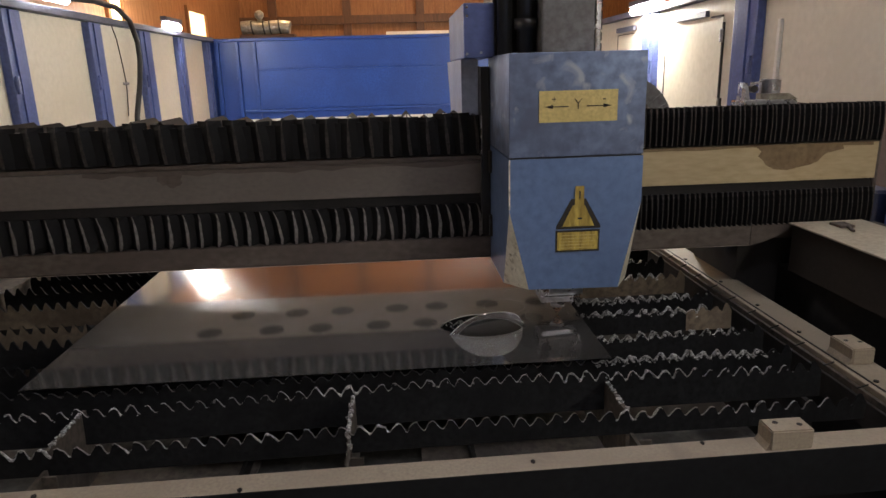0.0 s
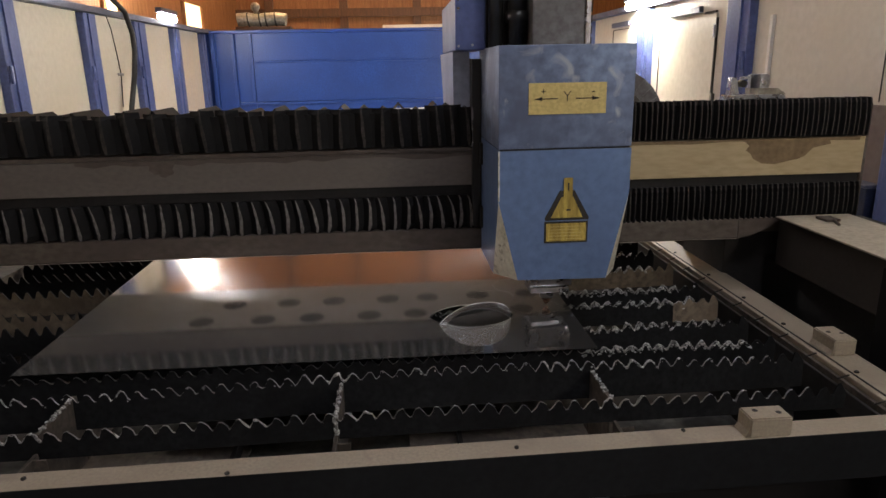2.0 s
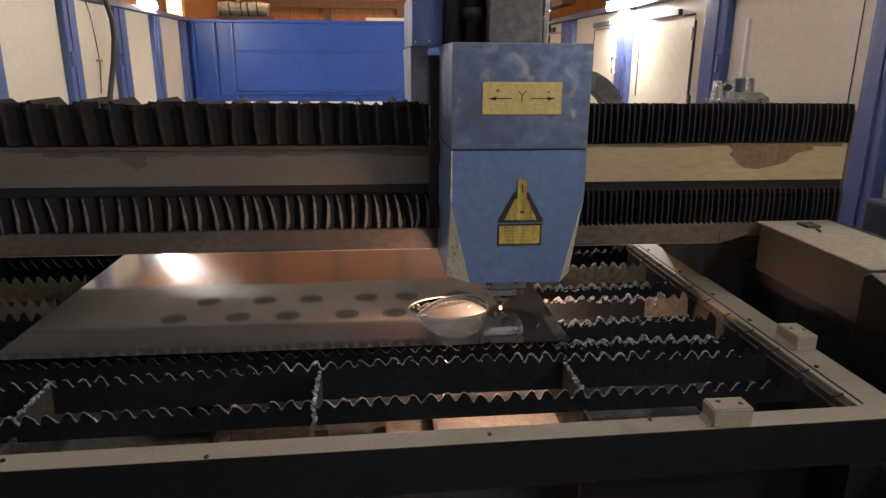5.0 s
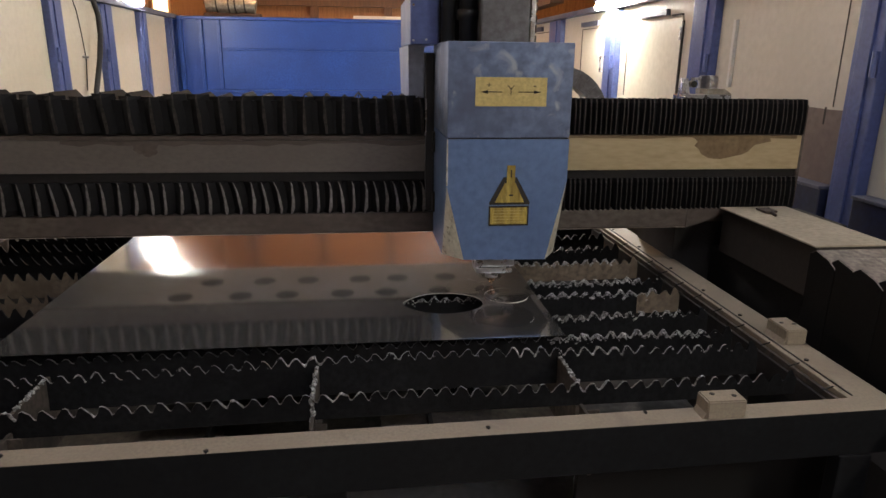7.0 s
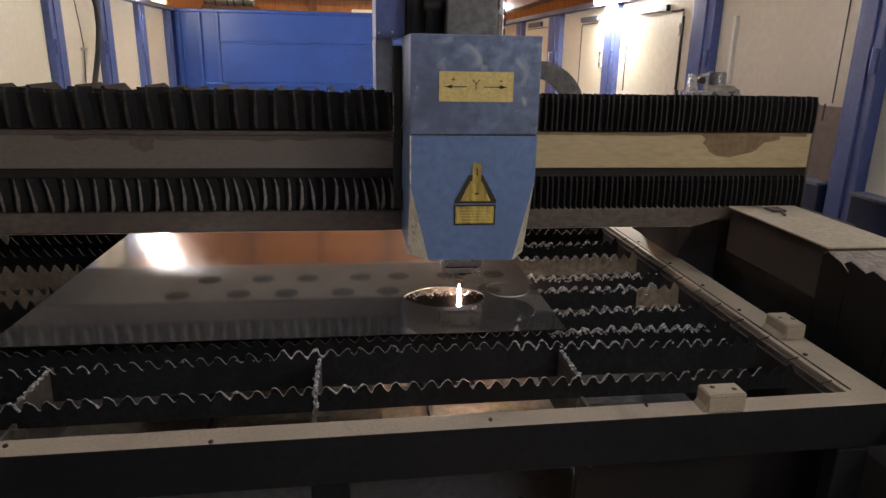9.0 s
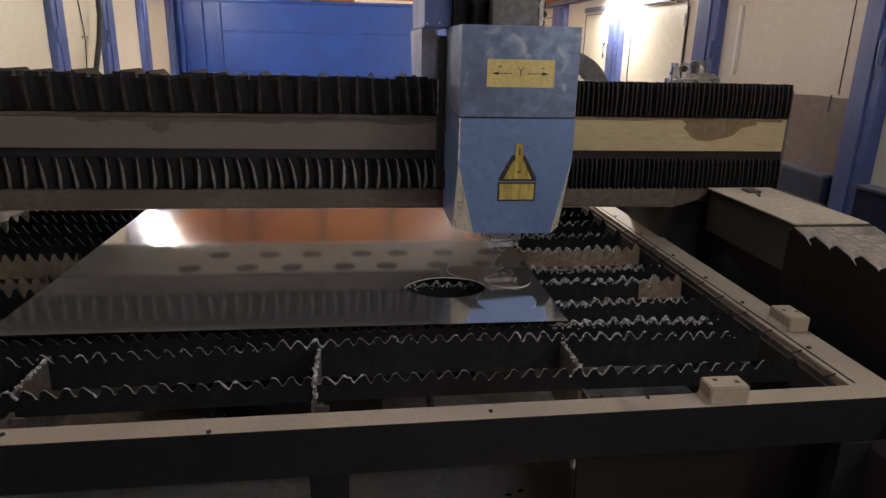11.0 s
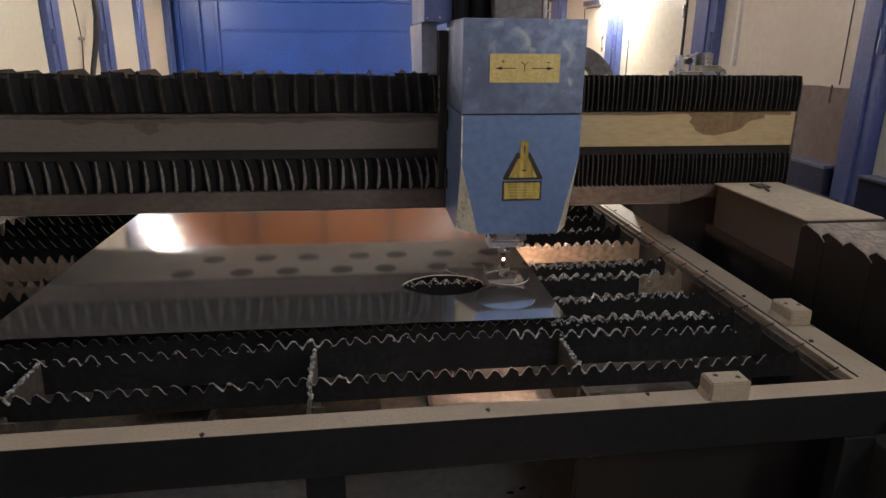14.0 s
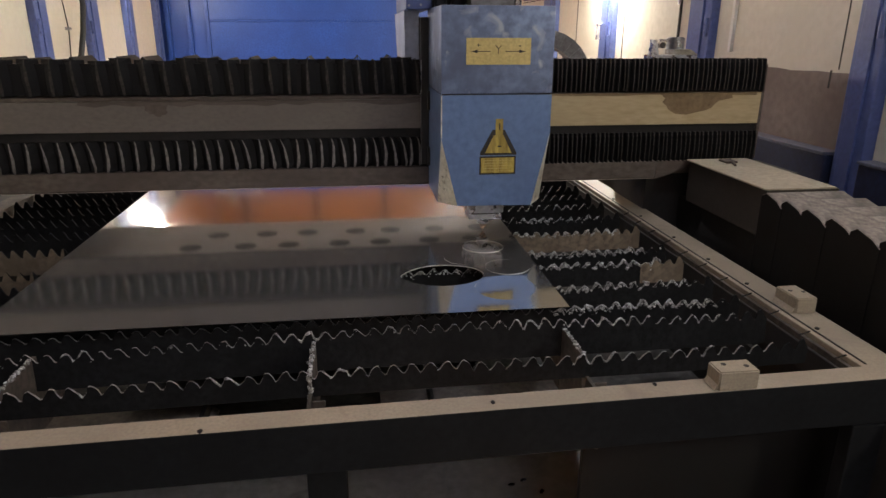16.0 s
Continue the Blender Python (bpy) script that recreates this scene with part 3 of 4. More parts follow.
def slat(y, lean, x0, x1, wear, slag, mat, label, lift=lambda x: 0.0, deep=0.755, clean=9.0, crust0=-0.95, rusty=False):
    s = thing("slat", (0, y, 0.74), label, "slat", "support slats of the table")
    top, teeth = [], []
    x, pitch = x0, 0.0395
    while x < x1 - pitch:
        burnt = wear if -1.0 < x < 0.98 else 0.1
        h = 0.03 * (1 - burnt * (0.35 + 0.45 * rng.random()))
        dx = rng.uniform(-0.003, 0.003)
        base = 0.8455 - 0.03 + lift(x) + rng.uniform(-0.002, 0.002)
        if burnt > 0.15:
            # burnt teeth are worn to uneven humps
            skew_ = rng.uniform(-0.05, 0.05)
            top += [(x + 0.002, base + rng.uniform(-0.001, 0.003)), (x + pitch * (0.2 + skew_), base + h * rng.uniform(0.4, 0.6)),
                    (x + pitch * (0.33 + skew_) + dx, base + h * rng.uniform(0.82, 0.95)), (x + pitch * 0.47 + dx, base + h),
                    (x + pitch * (0.61 + skew_) + dx, base + h * rng.uniform(0.8, 0.97)), (x + pitch * (0.77 + skew_), base + h * rng.uniform(0.35, 0.6)),
                    (x + pitch * 0.92, base + 0.001)]
        else:
            top += [(x + 0.003, base), (x + pitch * 0.4 + dx - 0.004, base + h * 0.9), (x + pitch * 0.45 + dx, base + h),
                    (x + pitch * 0.5 + dx, base + h * 0.93), (x + pitch * 0.88, base + 0.002)]
        teeth.append((x + pitch * 0.47 + dx, base + h))
        x += pitch
    b = bmesh.new()
    n = len(top)
    front = [b.verts.new((px, y - 0.0015 + lean * (pz - 0.74) + 0.004 * math.sin(px * 3 + y * 40) + 0.012 + 0.016 * px, pz)) for px, pz in top]
    back = [b.verts.new((v.co.x, v.co.y + 0.0045, v.co.z)) for v in front]
    lo_f = [b.verts.new((px, y - 0.0015 + 0.004 * math.sin(px * 3 + y * 40) + 0.012 + 0.016 * px, deep)) for px, pz in top]
    lo_b = [b.verts.new((v.co.x, v.co.y + 0.0045, v.co.z)) for v in lo_f]
    for i in range(n - 1):
        b.faces.new((lo_f[i], lo_f[i + 1], front[i + 1], front[i])).material_index = 2 if front[i].co.x > clean or (rusty and front[i].co.x < -1.02) else 0
        b.faces.new((lo_b[i + 1], lo_b[i], back[i], back[i + 1]))
        b.faces.new((front[i], front[i + 1], back[i + 1], back[i])).material_index = 1 if -1.0 < front[i].co.x < 0.98 else 0
    crest = [v.co.copy() for v in front]
    part("blade", b, [mat, M_TIP, M_SLATTAN], s)
    if slag:
        b = bmesh.new()
        # a lumpy crust frozen along the tips
        wave = [c + Vector((0, 0.002, 0)) for c in crest if crust0 < c.x < 0.97]
        run = []
        for c in wave + [None]:
            gap = c is None or noise.noise((c.x * 7.0, y * 13.0, 1.7)) < (0.12 - 0.025 * slag if slag > 4 else 0.22)
            if not gap:
                run.append(c + Vector((rng.uniform(-0.0015, 0.0015), rng.uniform(-0.001, 0.001), rng.uniform(-0.002, 0.001))))
            if gap and len(run) > 2:
                rings = []
                for q in run:
                    rad = rng.uniform(0.001, 0.0036) + 0.007 * max(0.0, noise.noise((q.x * 11.0, y * 5.0, 4.1))) * min(1.0, slag / 8)
                    rings.append([b.verts.new((q.x + 0.3 * rad * rng.uniform(-1, 1), q.y + rad * 1.25 * math.cos(a_) * rng.uniform(0.8, 1.2), q.z + rad * math.sin(a_) * rng.uniform(0.8, 1.25))) for a_ in (0.5, 1.57, 2.6, 3.7, 4.7, 5.7)])
                for r0, r1 in zip(rings, rings[1:]):
                    for k_ in range(6):
                        b.faces.new((r0[k_], r0[(k_ + 1) % 6], r1[(k_ + 1) % 6], r1[k_]))
                b.faces.new(rings[0])
                b.faces.new(rings[-1][::-1])
            if gap:
                run = []
        bmesh.ops.recalc_face_normals(b, faces=b.faces)
        for tx, tz in teeth:
            if tx < crust0:
                continue
            dens = 0.5 + 0.5 * noise.noise((tx * 4.0, y * 9.0, 0.3))
            for _ in range(int((0.9 if slag < 4 else 3.4) * slag * (0.4 + 1.6 * max(0, dens - 0.35)) * (1.0 if -0.95 < tx < 0.98 else 0.05))):
                r_ = rng.uniform(0.001, 0.0034) if rng.random() < 0.85 or slag < 4 else rng.uniform(0.0035, 0.006)
                ox = rng.gauss(0, 0.008)
                m = Matrix.Translation((tx + ox, y + lean * 0.1 + 0.004 * math.sin(tx * 3 + y * 40) + 0.012 + 0.016 * tx + rng.uniform(-0.004, 0.004), tz - min(1.0, abs(ox) / 0.014) * 0.02 - abs(rng.gauss(0, 0.0025)))) @ Matrix.Rotation(rng.uniform(0, 3), 4, (rng.random(), rng.random(), 0.3)) @ Matrix.Diagonal((rng.uniform(0.7, 2.0), rng.uniform(0.6, 1.3), rng.uniform(0.5, 1.2), 1))
                for v in bmesh.ops.create_icosphere(b, subdivisions=1, radius=r_, matrix=m)["verts"]:
                    v.co += Vector((rng.uniform(-1, 1), rng.uniform(-1, 1), rng.uniform(-1, 1))) * r_ * 0.35
        if len(b.verts):
            part("slag", b, M_SLAG, s, "frozen grey slag on the teeth", kind="stuff")
        else:
            b.free()


crng = random.Random(21)
for x, y_a, y_b in ((-0.775, 1.31, 1.45), (-0.137, 1.312, 1.46), (0.492, 1.325, 1.47)):
    b = bmesh.new()
    for k in range(26):
        u = k / 25
        r_ = crng.uniform(0.002, 0.006)
        m = Matrix.Translation((x + crng.uniform(-0.004, 0.004), y_a + (y_b - y_a) * u + crng.uniform(-0.006, 0.006), 0.8335 + crng.uniform(-0.004, 0.001))) @ Matrix.Diagonal((1.1, crng.uniform(0.8, 1.8), 0.8, 1))
        for v in bmesh.ops.create_icosphere(b, subdivisions=1, radius=r_, matrix=m)["verts"]:
            v.co += Vector((crng.uniform(-1, 1), crng.uniform(-1, 1), crng.uniform(-1, 1))) * r_ * 0.3
    for k in range(16 if -0.3 < x < 0 else 0):
        r_ = crng.uniform(0.0025, 0.0055)
        m = Matrix.Translation((x + crng.uniform(-0.003, 0.003), y_a - 0.016, 0.83 - 0.0075 * k)) @ Matrix.Diagonal((crng.uniform(0.6, 1.2), 0.7, crng.uniform(1.0, 2.2), 1))
        for v in bmesh.ops.create_icosphere(b, subdivisions=1, radius=r_, matrix=m)["verts"]:
            v.co += Vector((crng.uniform(-1, 1), crng.uniform(-1, 1), crng.uniform(-1, 1))) * r_ * 0.35
    part("slag", b, M_SLAG, table, "frozen grey slag on the cross bar", kind="stuff")

LIFT = {0: lambda x: 0.008 if x < 0.2 else 0.002, 1: lambda x: 0.005 + 0.019 * math.exp(-((x - 0.1) / 0.55) ** 2)}
for i, (y, wear, slag) in enumerate(((1.29, 0.45, 1.0), (1.452, 0.5, 3.4), (1.585, 0.7, 12), (1.72, 0.7, 13), (1.918, 0.8, 9), (2.05, 0.8, 16), (2.275, 0.7, 10), (2.47, 0.7, 5),
                                     (2.65, 0.6, 3), (2.82, 0.4, 1), (3.0, 0.4, 0), (3.2, 0.4, 0), (3.4, 0.4, 0), (3.6, 0.4, 0), (3.8, 0.4, 0), (4.0, 0.4, 0), (4.2, 0.4, 0))):
    slat(y, rng.uniform(-0.06, 0.06), TX0 + 0.09, 1.085, wear, slag, M_SLAT,
         "saw-toothed support slat crusted with slag" if slag > 2.5 else "saw-toothed dark steel support slat", LIFT.get(i, lambda x: 0.0), 0.78 if i == 0 else 0.755,
         {4: 0.9, 6: 0.3}.get(i, 9.0 if i > 2 else 10.0), 0.5 if i == 2 else -0.95, i in (5, 6))


# ---- the sheet with its cuts ----
def circle_ring(cx, cy, r, n=48):
    return [(cx + r * math.cos(2 * math.pi * k / n), cy + r * math.sin(2 * math.pi * k / n)) for k in range(n)]


def leaf_ring(cx, cy, a, c, n=56, grow=0.0):
    """A leaf: an oval with a pointed end on the left."""
    out = []
    for k in range(n):
        u = 2 * math.pi * k / n
        x, yv = math.cos(u), math.sin(u)
        yv *= (1 - 0.35 * max(0.0, -x) ** 2.5)
        out.append((cx + (a + grow) * x, cy + (c + grow) * yv))
    return out


def plate(outer, holes, z0, z1):
    b = bmesh.new()
    edges = []
    for ring in [outer] + holes:
        vs = [b.verts.new((x, y, z1)) for x, y in ring]
        edges += [b.edges.new((vs[i], vs[(i + 1) % len(vs)])) for i in range(len(vs))]
    bmesh.ops.triangle_fill(b, use_beauty=True, use_dissolve=False, edges=edges)
    bmesh.ops.recalc_face_normals(b, faces=b.faces)
    top = list(b.faces)
    if top and top[0].normal.z < 0:
        bmesh.ops.reverse_faces(b, faces=top)
    r_ = bmesh.ops.extrude_face_region(b, geom=top)
    bmesh.ops.translate(b, verts=[v for v in r_["geom"] if isinstance(v, bmesh.types.BMVert)], vec=(0, 0, z0 - z1))
    bmesh.ops.recalc_face_normals(b, faces=b.faces)
    b.normal_update()
    for f in b.faces:
        f.material_index = 1 if abs(f.normal.z) < 0.5 else 0
    return b


SHEET_Z = 0.85
LEAF = (0.226, 1.845, 0.126, 0.091)
CUTS = {"first": (0.393, 1.718, 0.088), "second": (0.437, 1.894, 0.07), "third": (0.318, 1.996, 0.066), "fourth": (0.4, 2.105, 0.07)}
sheet = part("steel_sheet", plate([(-0.97, 1.563), (0.534, 1.563), (0.534, 4.56), (-0.97, 4.56)],
             [leaf_ring(*LEAF)] + [circle_ring(*c) for c in CUTS.values()], SHEET_Z - 0.003, SHEET_Z), [M_SHEET, M_CUTEDGE], None, local=True)
for p in sheet.data.polygons:
    if p.center.y < 1.57 or p.center.x > 0.533:
        p.material_index = 0
tagged(sheet, "large glossy stainless steel sheet with round cut-outs on slats", "steel sheet")


def cut_disc(key, label):
    cx, cy, r = CUTS[key]
    ob = part("cut_disc", plate(circle_ring(0, 0, r - 0.0005), [], -0.003, 0.0), [M_SHEET, M_CUTEDGE], None, local=True)
    return tagged(ob, label, "cut disc", "cut discs")


discs = {k: cut_disc(k, "round stainless disc cut loose in the sheet") for k in CUTS}
leaf = part("cut_leaf", plate(leaf_ring(0, 0, LEAF[2] - 0.002, LEAF[3] - 0.002), [], -0.002, 0.0), [M_SHEET, M_CUTEDGE], None, local=True)
tagged(leaf, "leaf-shaped stainless cut-out tipped upright in its hole", "cut disc", "cut discs")

# ---- the gantry: beam, bellows, carriage (its space: x of the world, y from the head's front, z up) ----
# seconds, x of the head's edge, y of the head's front
HEAD = [
    (0.0, 0.2944, 1.7591), (0.5, 0.295, 1.7589), (1.0, 0.2944, 1.7577), (1.5, 0.2959, 1.7603), (2.0, 0.2963, 1.76), (2.5, 0.2969, 1.7641),
    (3.0, 0.2992, 1.7641), (3.5, 0.2676, 1.8239), (4.0, 0.2082, 1.7976), (4.5, 0.1932, 1.744), (5.0, 0.2131, 1.6824), (5.5, 0.2676, 1.649),
    (6.0, 0.3111, 1.685), (6.5, 0.3, 1.7382), (7.0, 0.2346, 1.8624), (7.5, 0.1625, 1.9121), (8.0, 0.0997, 1.913), (8.5, 0.0779, 1.8544),
    (9.0, 0.1146, 1.8037), (9.5, 0.1689, 1.7708), (10.0, 0.2111, 1.8067), (10.5, 0.2111, 1.8696), (11.0, 0.2765, 1.9867), (11.5, 0.2507, 2.0237),
    (12.0, 0.1873, 2.0366), (12.5, 0.1558, 1.9842), (13.0, 0.1921, 1.9317), (13.5, 0.2485, 1.9017), (14.0, 0.2903, 1.9331), (14.5, 0.2788, 1.9844),
    (15.0, 0.2793, 2.1095), (15.5, 0.2791, 2.1085), (16.0, 0.2617, 2.1563),
]
BF, HW = 0.381, 0.369          # beam front behind the head's front; width of the head
GX0, GX1 = -1.78, 1.63         # ends of the beam
gantry = thing("gantry", (0, 0, 0), "sooty laser cutter gantry beam with black bellows", "gantry")
part("beam", B(GX0, GX1 - 0.005, BF + 0.045, 0.80, 0.985, 1.395, 0.004), M_BEAMDARK, gantry, local=True)
part("lower_lip", B(GX0, 1.2, BF - 0.004, 0.80, 0.977, 1.05, 0.006), M_BEAMDARK, gantry, "sooty lower edge", local=True)
b = bmesh.new()
prism(b, [(1.2, 0.977), (1.26, 0.992), (1.32, 1.02), (1.36, 1.05), (1.2, 1.05)], "y", BF - 0.004, 0.8)
part("lip_end", b, M_BEAMDARK, gantry, local=True)
# one dusty face in two tones: left half darkened, right half coloured as lit
part("face_plate", B(GX0, 0.5, BF, BF + 0.028, 1.197, 1.306, 0.002), M_BEAMGREY, gantry, "dusty face, greyed as the dim half", local=True)
part("face_plate", B(0.502, 1.62, BF, BF + 0.028, 1.197, 1.322, 0.002), M_BEIGE, gantry, "dusty face, paler beige as the lit half", local=True)
# pale colour stands for light bounced up from the sheet
part("underside", B(GX0, 1.2, BF + 0.001, 0.795, 0.9755, 0.9768), M_UNDER, gantry, "underside paled for light thrown up by the sheet", local=True)
part("dark_slot", B(GX0, 1.62, BF + 0.012, BF + 0.03, 1.165, 1.196), M_BASE, gantry, local=True)
part("shelf", B(GX0, 0.5, BF + 0.002, BF + 0.03, 1.307, 1.322, 0.003), M_BEAMDARK, gantry, local=True)
part("bellows_core", B(GX0, 1.62, BF + 0.012, BF + 0.06, 1.33, 1.438), M_BELLOW, gantry, local=True)
part("bellows_core_low", B(GX0, 1.62, BF + 0.034, BF + 0.04, 1.05, 1.164), M_BELLOW, gantry, local=True)


def stain(name, cx, cz, w, h, seed):
    b_ = bmesh.new()
    r_ = random.Random(seed)
    ring = []
    for k in range(22):
        u = 2 * math.pi * k / 22
        f = 1 + r_.uniform(-0.22, 0.22)
        ring.append((cx + w * f * math.cos(u), min(cz + h * f * math.sin(u), 1.304 if cx < 0.5 else 1.321)))
    prism(b_, ring, "y", BF - 0.0008, BF + 0.001)
    part(name, b_, M_SOOT if cx > 0.5 else M_BEAMDARK, gantry, local=True)


M_SOOT = material("brown_soot_stain", (0.25, 0.17, 0.085), 0.65, 0, (0.2, 0.13, 0.065), 14, 60, 0.1)
# ragged darker strips along the top edges of the face plates
r_ = random.Random(8)
band = [(0.38, 1.306), (-1.0, 1.306)] + [(-1.0 + 0.06 * k, 1.298 - 0.012 * r_.random() - (0.006 if k % 7 == 4 else 0)) for k in range(24)]
part("ragged_band", prism(bmesh.new(), band, "y", BF - 0.0006, BF + 0.001), M_BEAMDARK, gantry, local=True)
edge = [(1.6, 1.322), (0.52, 1.322)] + [(0.52 + 0.06 * k, 1.316 - 0.007 * r_.random()) for k in range(19)]
part("ragged_band", prism(bmesh.new(), edge, "y", BF - 0.0005, BF + 0.001), M_SOOT, gantry, local=True)
stain("soot_stain", 1.33, 1.3, 0.14, 0.055, 2)
stain("soot_stain", -0.73, 1.285, 0.04, 0.03, 3)
for x in (-0.69, -0.475, -0.305, -0.1, 0.066, 0.27, 0.45, 0.65):
    part("beam_hole", tube(bmesh.new(), (x, 0.447, 0.9748), (x, 0.447, 0.99), 0.043, 24), M_INK, gantry, local=True)
for x in (-0.61, -0.41, -0.24, -0.035, 0.116, 0.31, 0.5):
    part("beam_hole", tube(bmesh.new(), (x, 0.612, 0.9748), (x, 0.612, 0.99), 0.043, 24), M_INK, gantry, local=True)
part("end_plate", B(1.632, 1.645, BF + 0.02, 0.8, 1.05, 1.43, 0.003), M_BEAMDARK, gantry, local=True)
# limit switch on the beam
sw = part("limit_switch", B(1.2, 1.39, 0.5, 0.6, 1.396, 1.462, 0.006), M_STEEL, gantry, "metal limit switch on a bracket", local=True)
part("switch_lid", prism(bmesh.new(), [(1.29, 1.463), (1.392, 1.463), (1.36, 1.484), (1.29, 1.484)], "y", 0.505, 0.595), M_FOIL, sw, local=True)
b = bmesh.new()
tube(b, (1.312, 0.55, 1.484), (1.312, 0.55, 1.528), 0.036, 20)
tube(b, (1.312, 0.55, 1.528), (1.312, 0.55, 1.532), 0.03, 20)
part("switch_cap", b, M_STEEL, sw, local=True)
part("switch_arm", prism(bmesh.new(), [(1.2, 1.462), (1.235, 1.462), (1.226, 1.5), (1.222, 1.522), (1.204, 1.522)], "y", 0.53, 0.56), M_STEEL, sw, local=True)
part("switch_roller", tube(bmesh.new(), (1.248, 0.53, 1.5), (1.248, 0.56, 1.5), 0.013, 12), M_BLACK, sw, local=True)
part("switch_link", B(1.24, 1.28, 0.54, 0.55, 1.514, 1.524, 0.001), M_STEEL, sw, local=True)
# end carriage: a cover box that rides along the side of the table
# shade on the cover's sides is in its brown; the lid keeps lit beige
part("carriage_cover", B(1.335, 1.6, -0.175, 0.36, 0.885, 1.05, 0.004), M_BOXSIDE, gantry, "sheet metal cover, darkened brown for its shaded sides", local=True)
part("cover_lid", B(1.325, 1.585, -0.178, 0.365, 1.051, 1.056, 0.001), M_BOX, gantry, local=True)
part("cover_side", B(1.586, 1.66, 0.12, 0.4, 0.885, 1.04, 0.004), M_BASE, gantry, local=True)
part("cover_clip", B(1.43, 1.48, 0.25, 0.31, 1.057, 1.066, 0.003), M_BEAMDARK, gantry, local=True)
part("cover_clip_rod", tube(bmesh.new(), (1.44, 0.2, 1.06), (1.475, 0.3, 1.064), 0.005, 6), M_BEAMDARK, gantry, local=True)
part("carriage_leg", B(1.2, 1.62, 0.46, 0.8, 0.6, 1.045, 0.004), M_BASE, gantry, local=True)


def fold(half, depth, z0, z1, over, seed):
    """One fold of a bellows: a ridge with a paler edge; over is how far it runs back over the top."""
    r_ = random.Random(seed)
    b_ = bmesh.new()
    wide = half > 0.02
    e0 = 0.0048 if wide else 0.002
    j = r_.uniform(-0.006, 0.006) if wide else r_.uniform(-0.0012, 0.0012)
    z1 += r_.uniform(-0.008, 0.004) if wide and over else 0.0
    mid = (z0 + z1) / 2
    rows_ = []
    for u_, bow, hook, thin in ((0.0, 0.004, 0.002, 0.8), (0.18, 0.001, 0.004, 1.15), (0.45, 0.0, 0.0032, 1.0), (0.7, 0.002, 0.0, 0.75), (0.88, 0.005, -0.004, 0.5), (1.0, 0.012, -0.01, 0.35)):
        z = z0 + (z1 - z0) * u_
        e = e0 * (thin * r_.uniform(0.75, 1.2) if wide else 1.0)
        sx = j * (z - mid) / (z1 - z0) * 2 + (hook if wide and not over else 0.0) + (r_.uniform(-0.0015, 0.0015) if wide else 0.0)
        ring = [(-half + sx, depth), (-e + sx, bow), (e + sx, bow), (half + sx, depth)]
        rows_.append([b_.verts.new((x, y, z)) for x, y in ring])
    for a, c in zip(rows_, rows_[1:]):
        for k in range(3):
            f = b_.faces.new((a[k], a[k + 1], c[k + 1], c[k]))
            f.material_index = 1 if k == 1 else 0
    b_.faces.new(rows_[0][::-1])
    if over:
        lift = r_.uniform(-0.004, 0.012) if wide else r_.uniform(-0.001, 0.0015)
        back = [b_.verts.new((v.co.x, over, z1 + (lift if 0 < k < 3 else -0.03))) for k, v in enumerate(rows_[-1])]
        front = [b_.verts.new((v.co.x, v.co.y + 0.002, z1 + (lift if 0 < k < 3 else -0.03))) for k, v in enumerate(rows_[-1])]
        for k in range(3):
            f = b_.faces.new((front[k], front[k + 1], back[k + 1], back[k]))
        b_.faces.new((rows_[-1][1], rows_[-1][2], front[2], front[1]))
    else:
        b_.faces.new(rows_[-1])
    bmesh.ops.recalc_face_normals(b_, faces=b_.faces)
    return b_


# (count, outer end, head side?, z range, half width, depth, run over the top)
BELLOWS = ((28, GX0, 0, 1.327, 1.455, 0.037, 0.036, 0.22), (42, GX0, 0, 1.052, 1.163, 0.029, 0.032, 0.0),
           (52, GX1, 1, 1.327, 1.452, 0.0095, 0.02, 0.07), (52, GX1, 1, 1.048, 1.166, 0.0095, 0.02, 0.0))
FOLDS = []
for n, end, side, z0, z1, half, depth, over in BELLOWS:
    shared = [None] * 8
    for i in range(n):
        k = (i * 5 + i // 8) % 8
        if shared[k] is None:
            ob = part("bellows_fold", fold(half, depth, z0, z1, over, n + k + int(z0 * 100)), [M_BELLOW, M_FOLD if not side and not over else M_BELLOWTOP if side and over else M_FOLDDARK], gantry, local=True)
            shared[k] = ob.data
        else:
            ob = new("bellows_fold", shared[k])
            ob.parent = gantry
        u = (i + 0.5) / n
        FOLDS.append((ob, u, end, side, random.Random(i).uniform(-1.5, 1.5)))

# machine base beside the table, and the waved way cover in front of the carriage
base = thing("machine_base", (1.4, 1.2, 0), "dark sooty base of the machine beside the table", "machine base")
part("side_body", B(1.34, 1.7, -1.0, 5.2, 0.0, 0.695, 0.006), M_BASE, base)
b = bmesh.new()
prism(b, [(1.222, 0.45), (1.335, 0.45), (1.335, 0.69), (1.3, 0.7), (1.245, 0.62)], "y", 0.6, 5.2)
part("sloping_guard", b, M_BASE, base)
part("slideway", B(1.36, 1.6, -0.9, 5.2, 0.697, 0.88, 0.004), M_BASE, base)
part("side_body", B(-2.0, -1.72, -1.0, 5.2, 0.0, 0.69, 0.006), M_BASE, base)
way = thing("way_cover", (1.46, -0.4, 0.7), "grey waved bellows over the slideway", "way cover")
WAYS = []
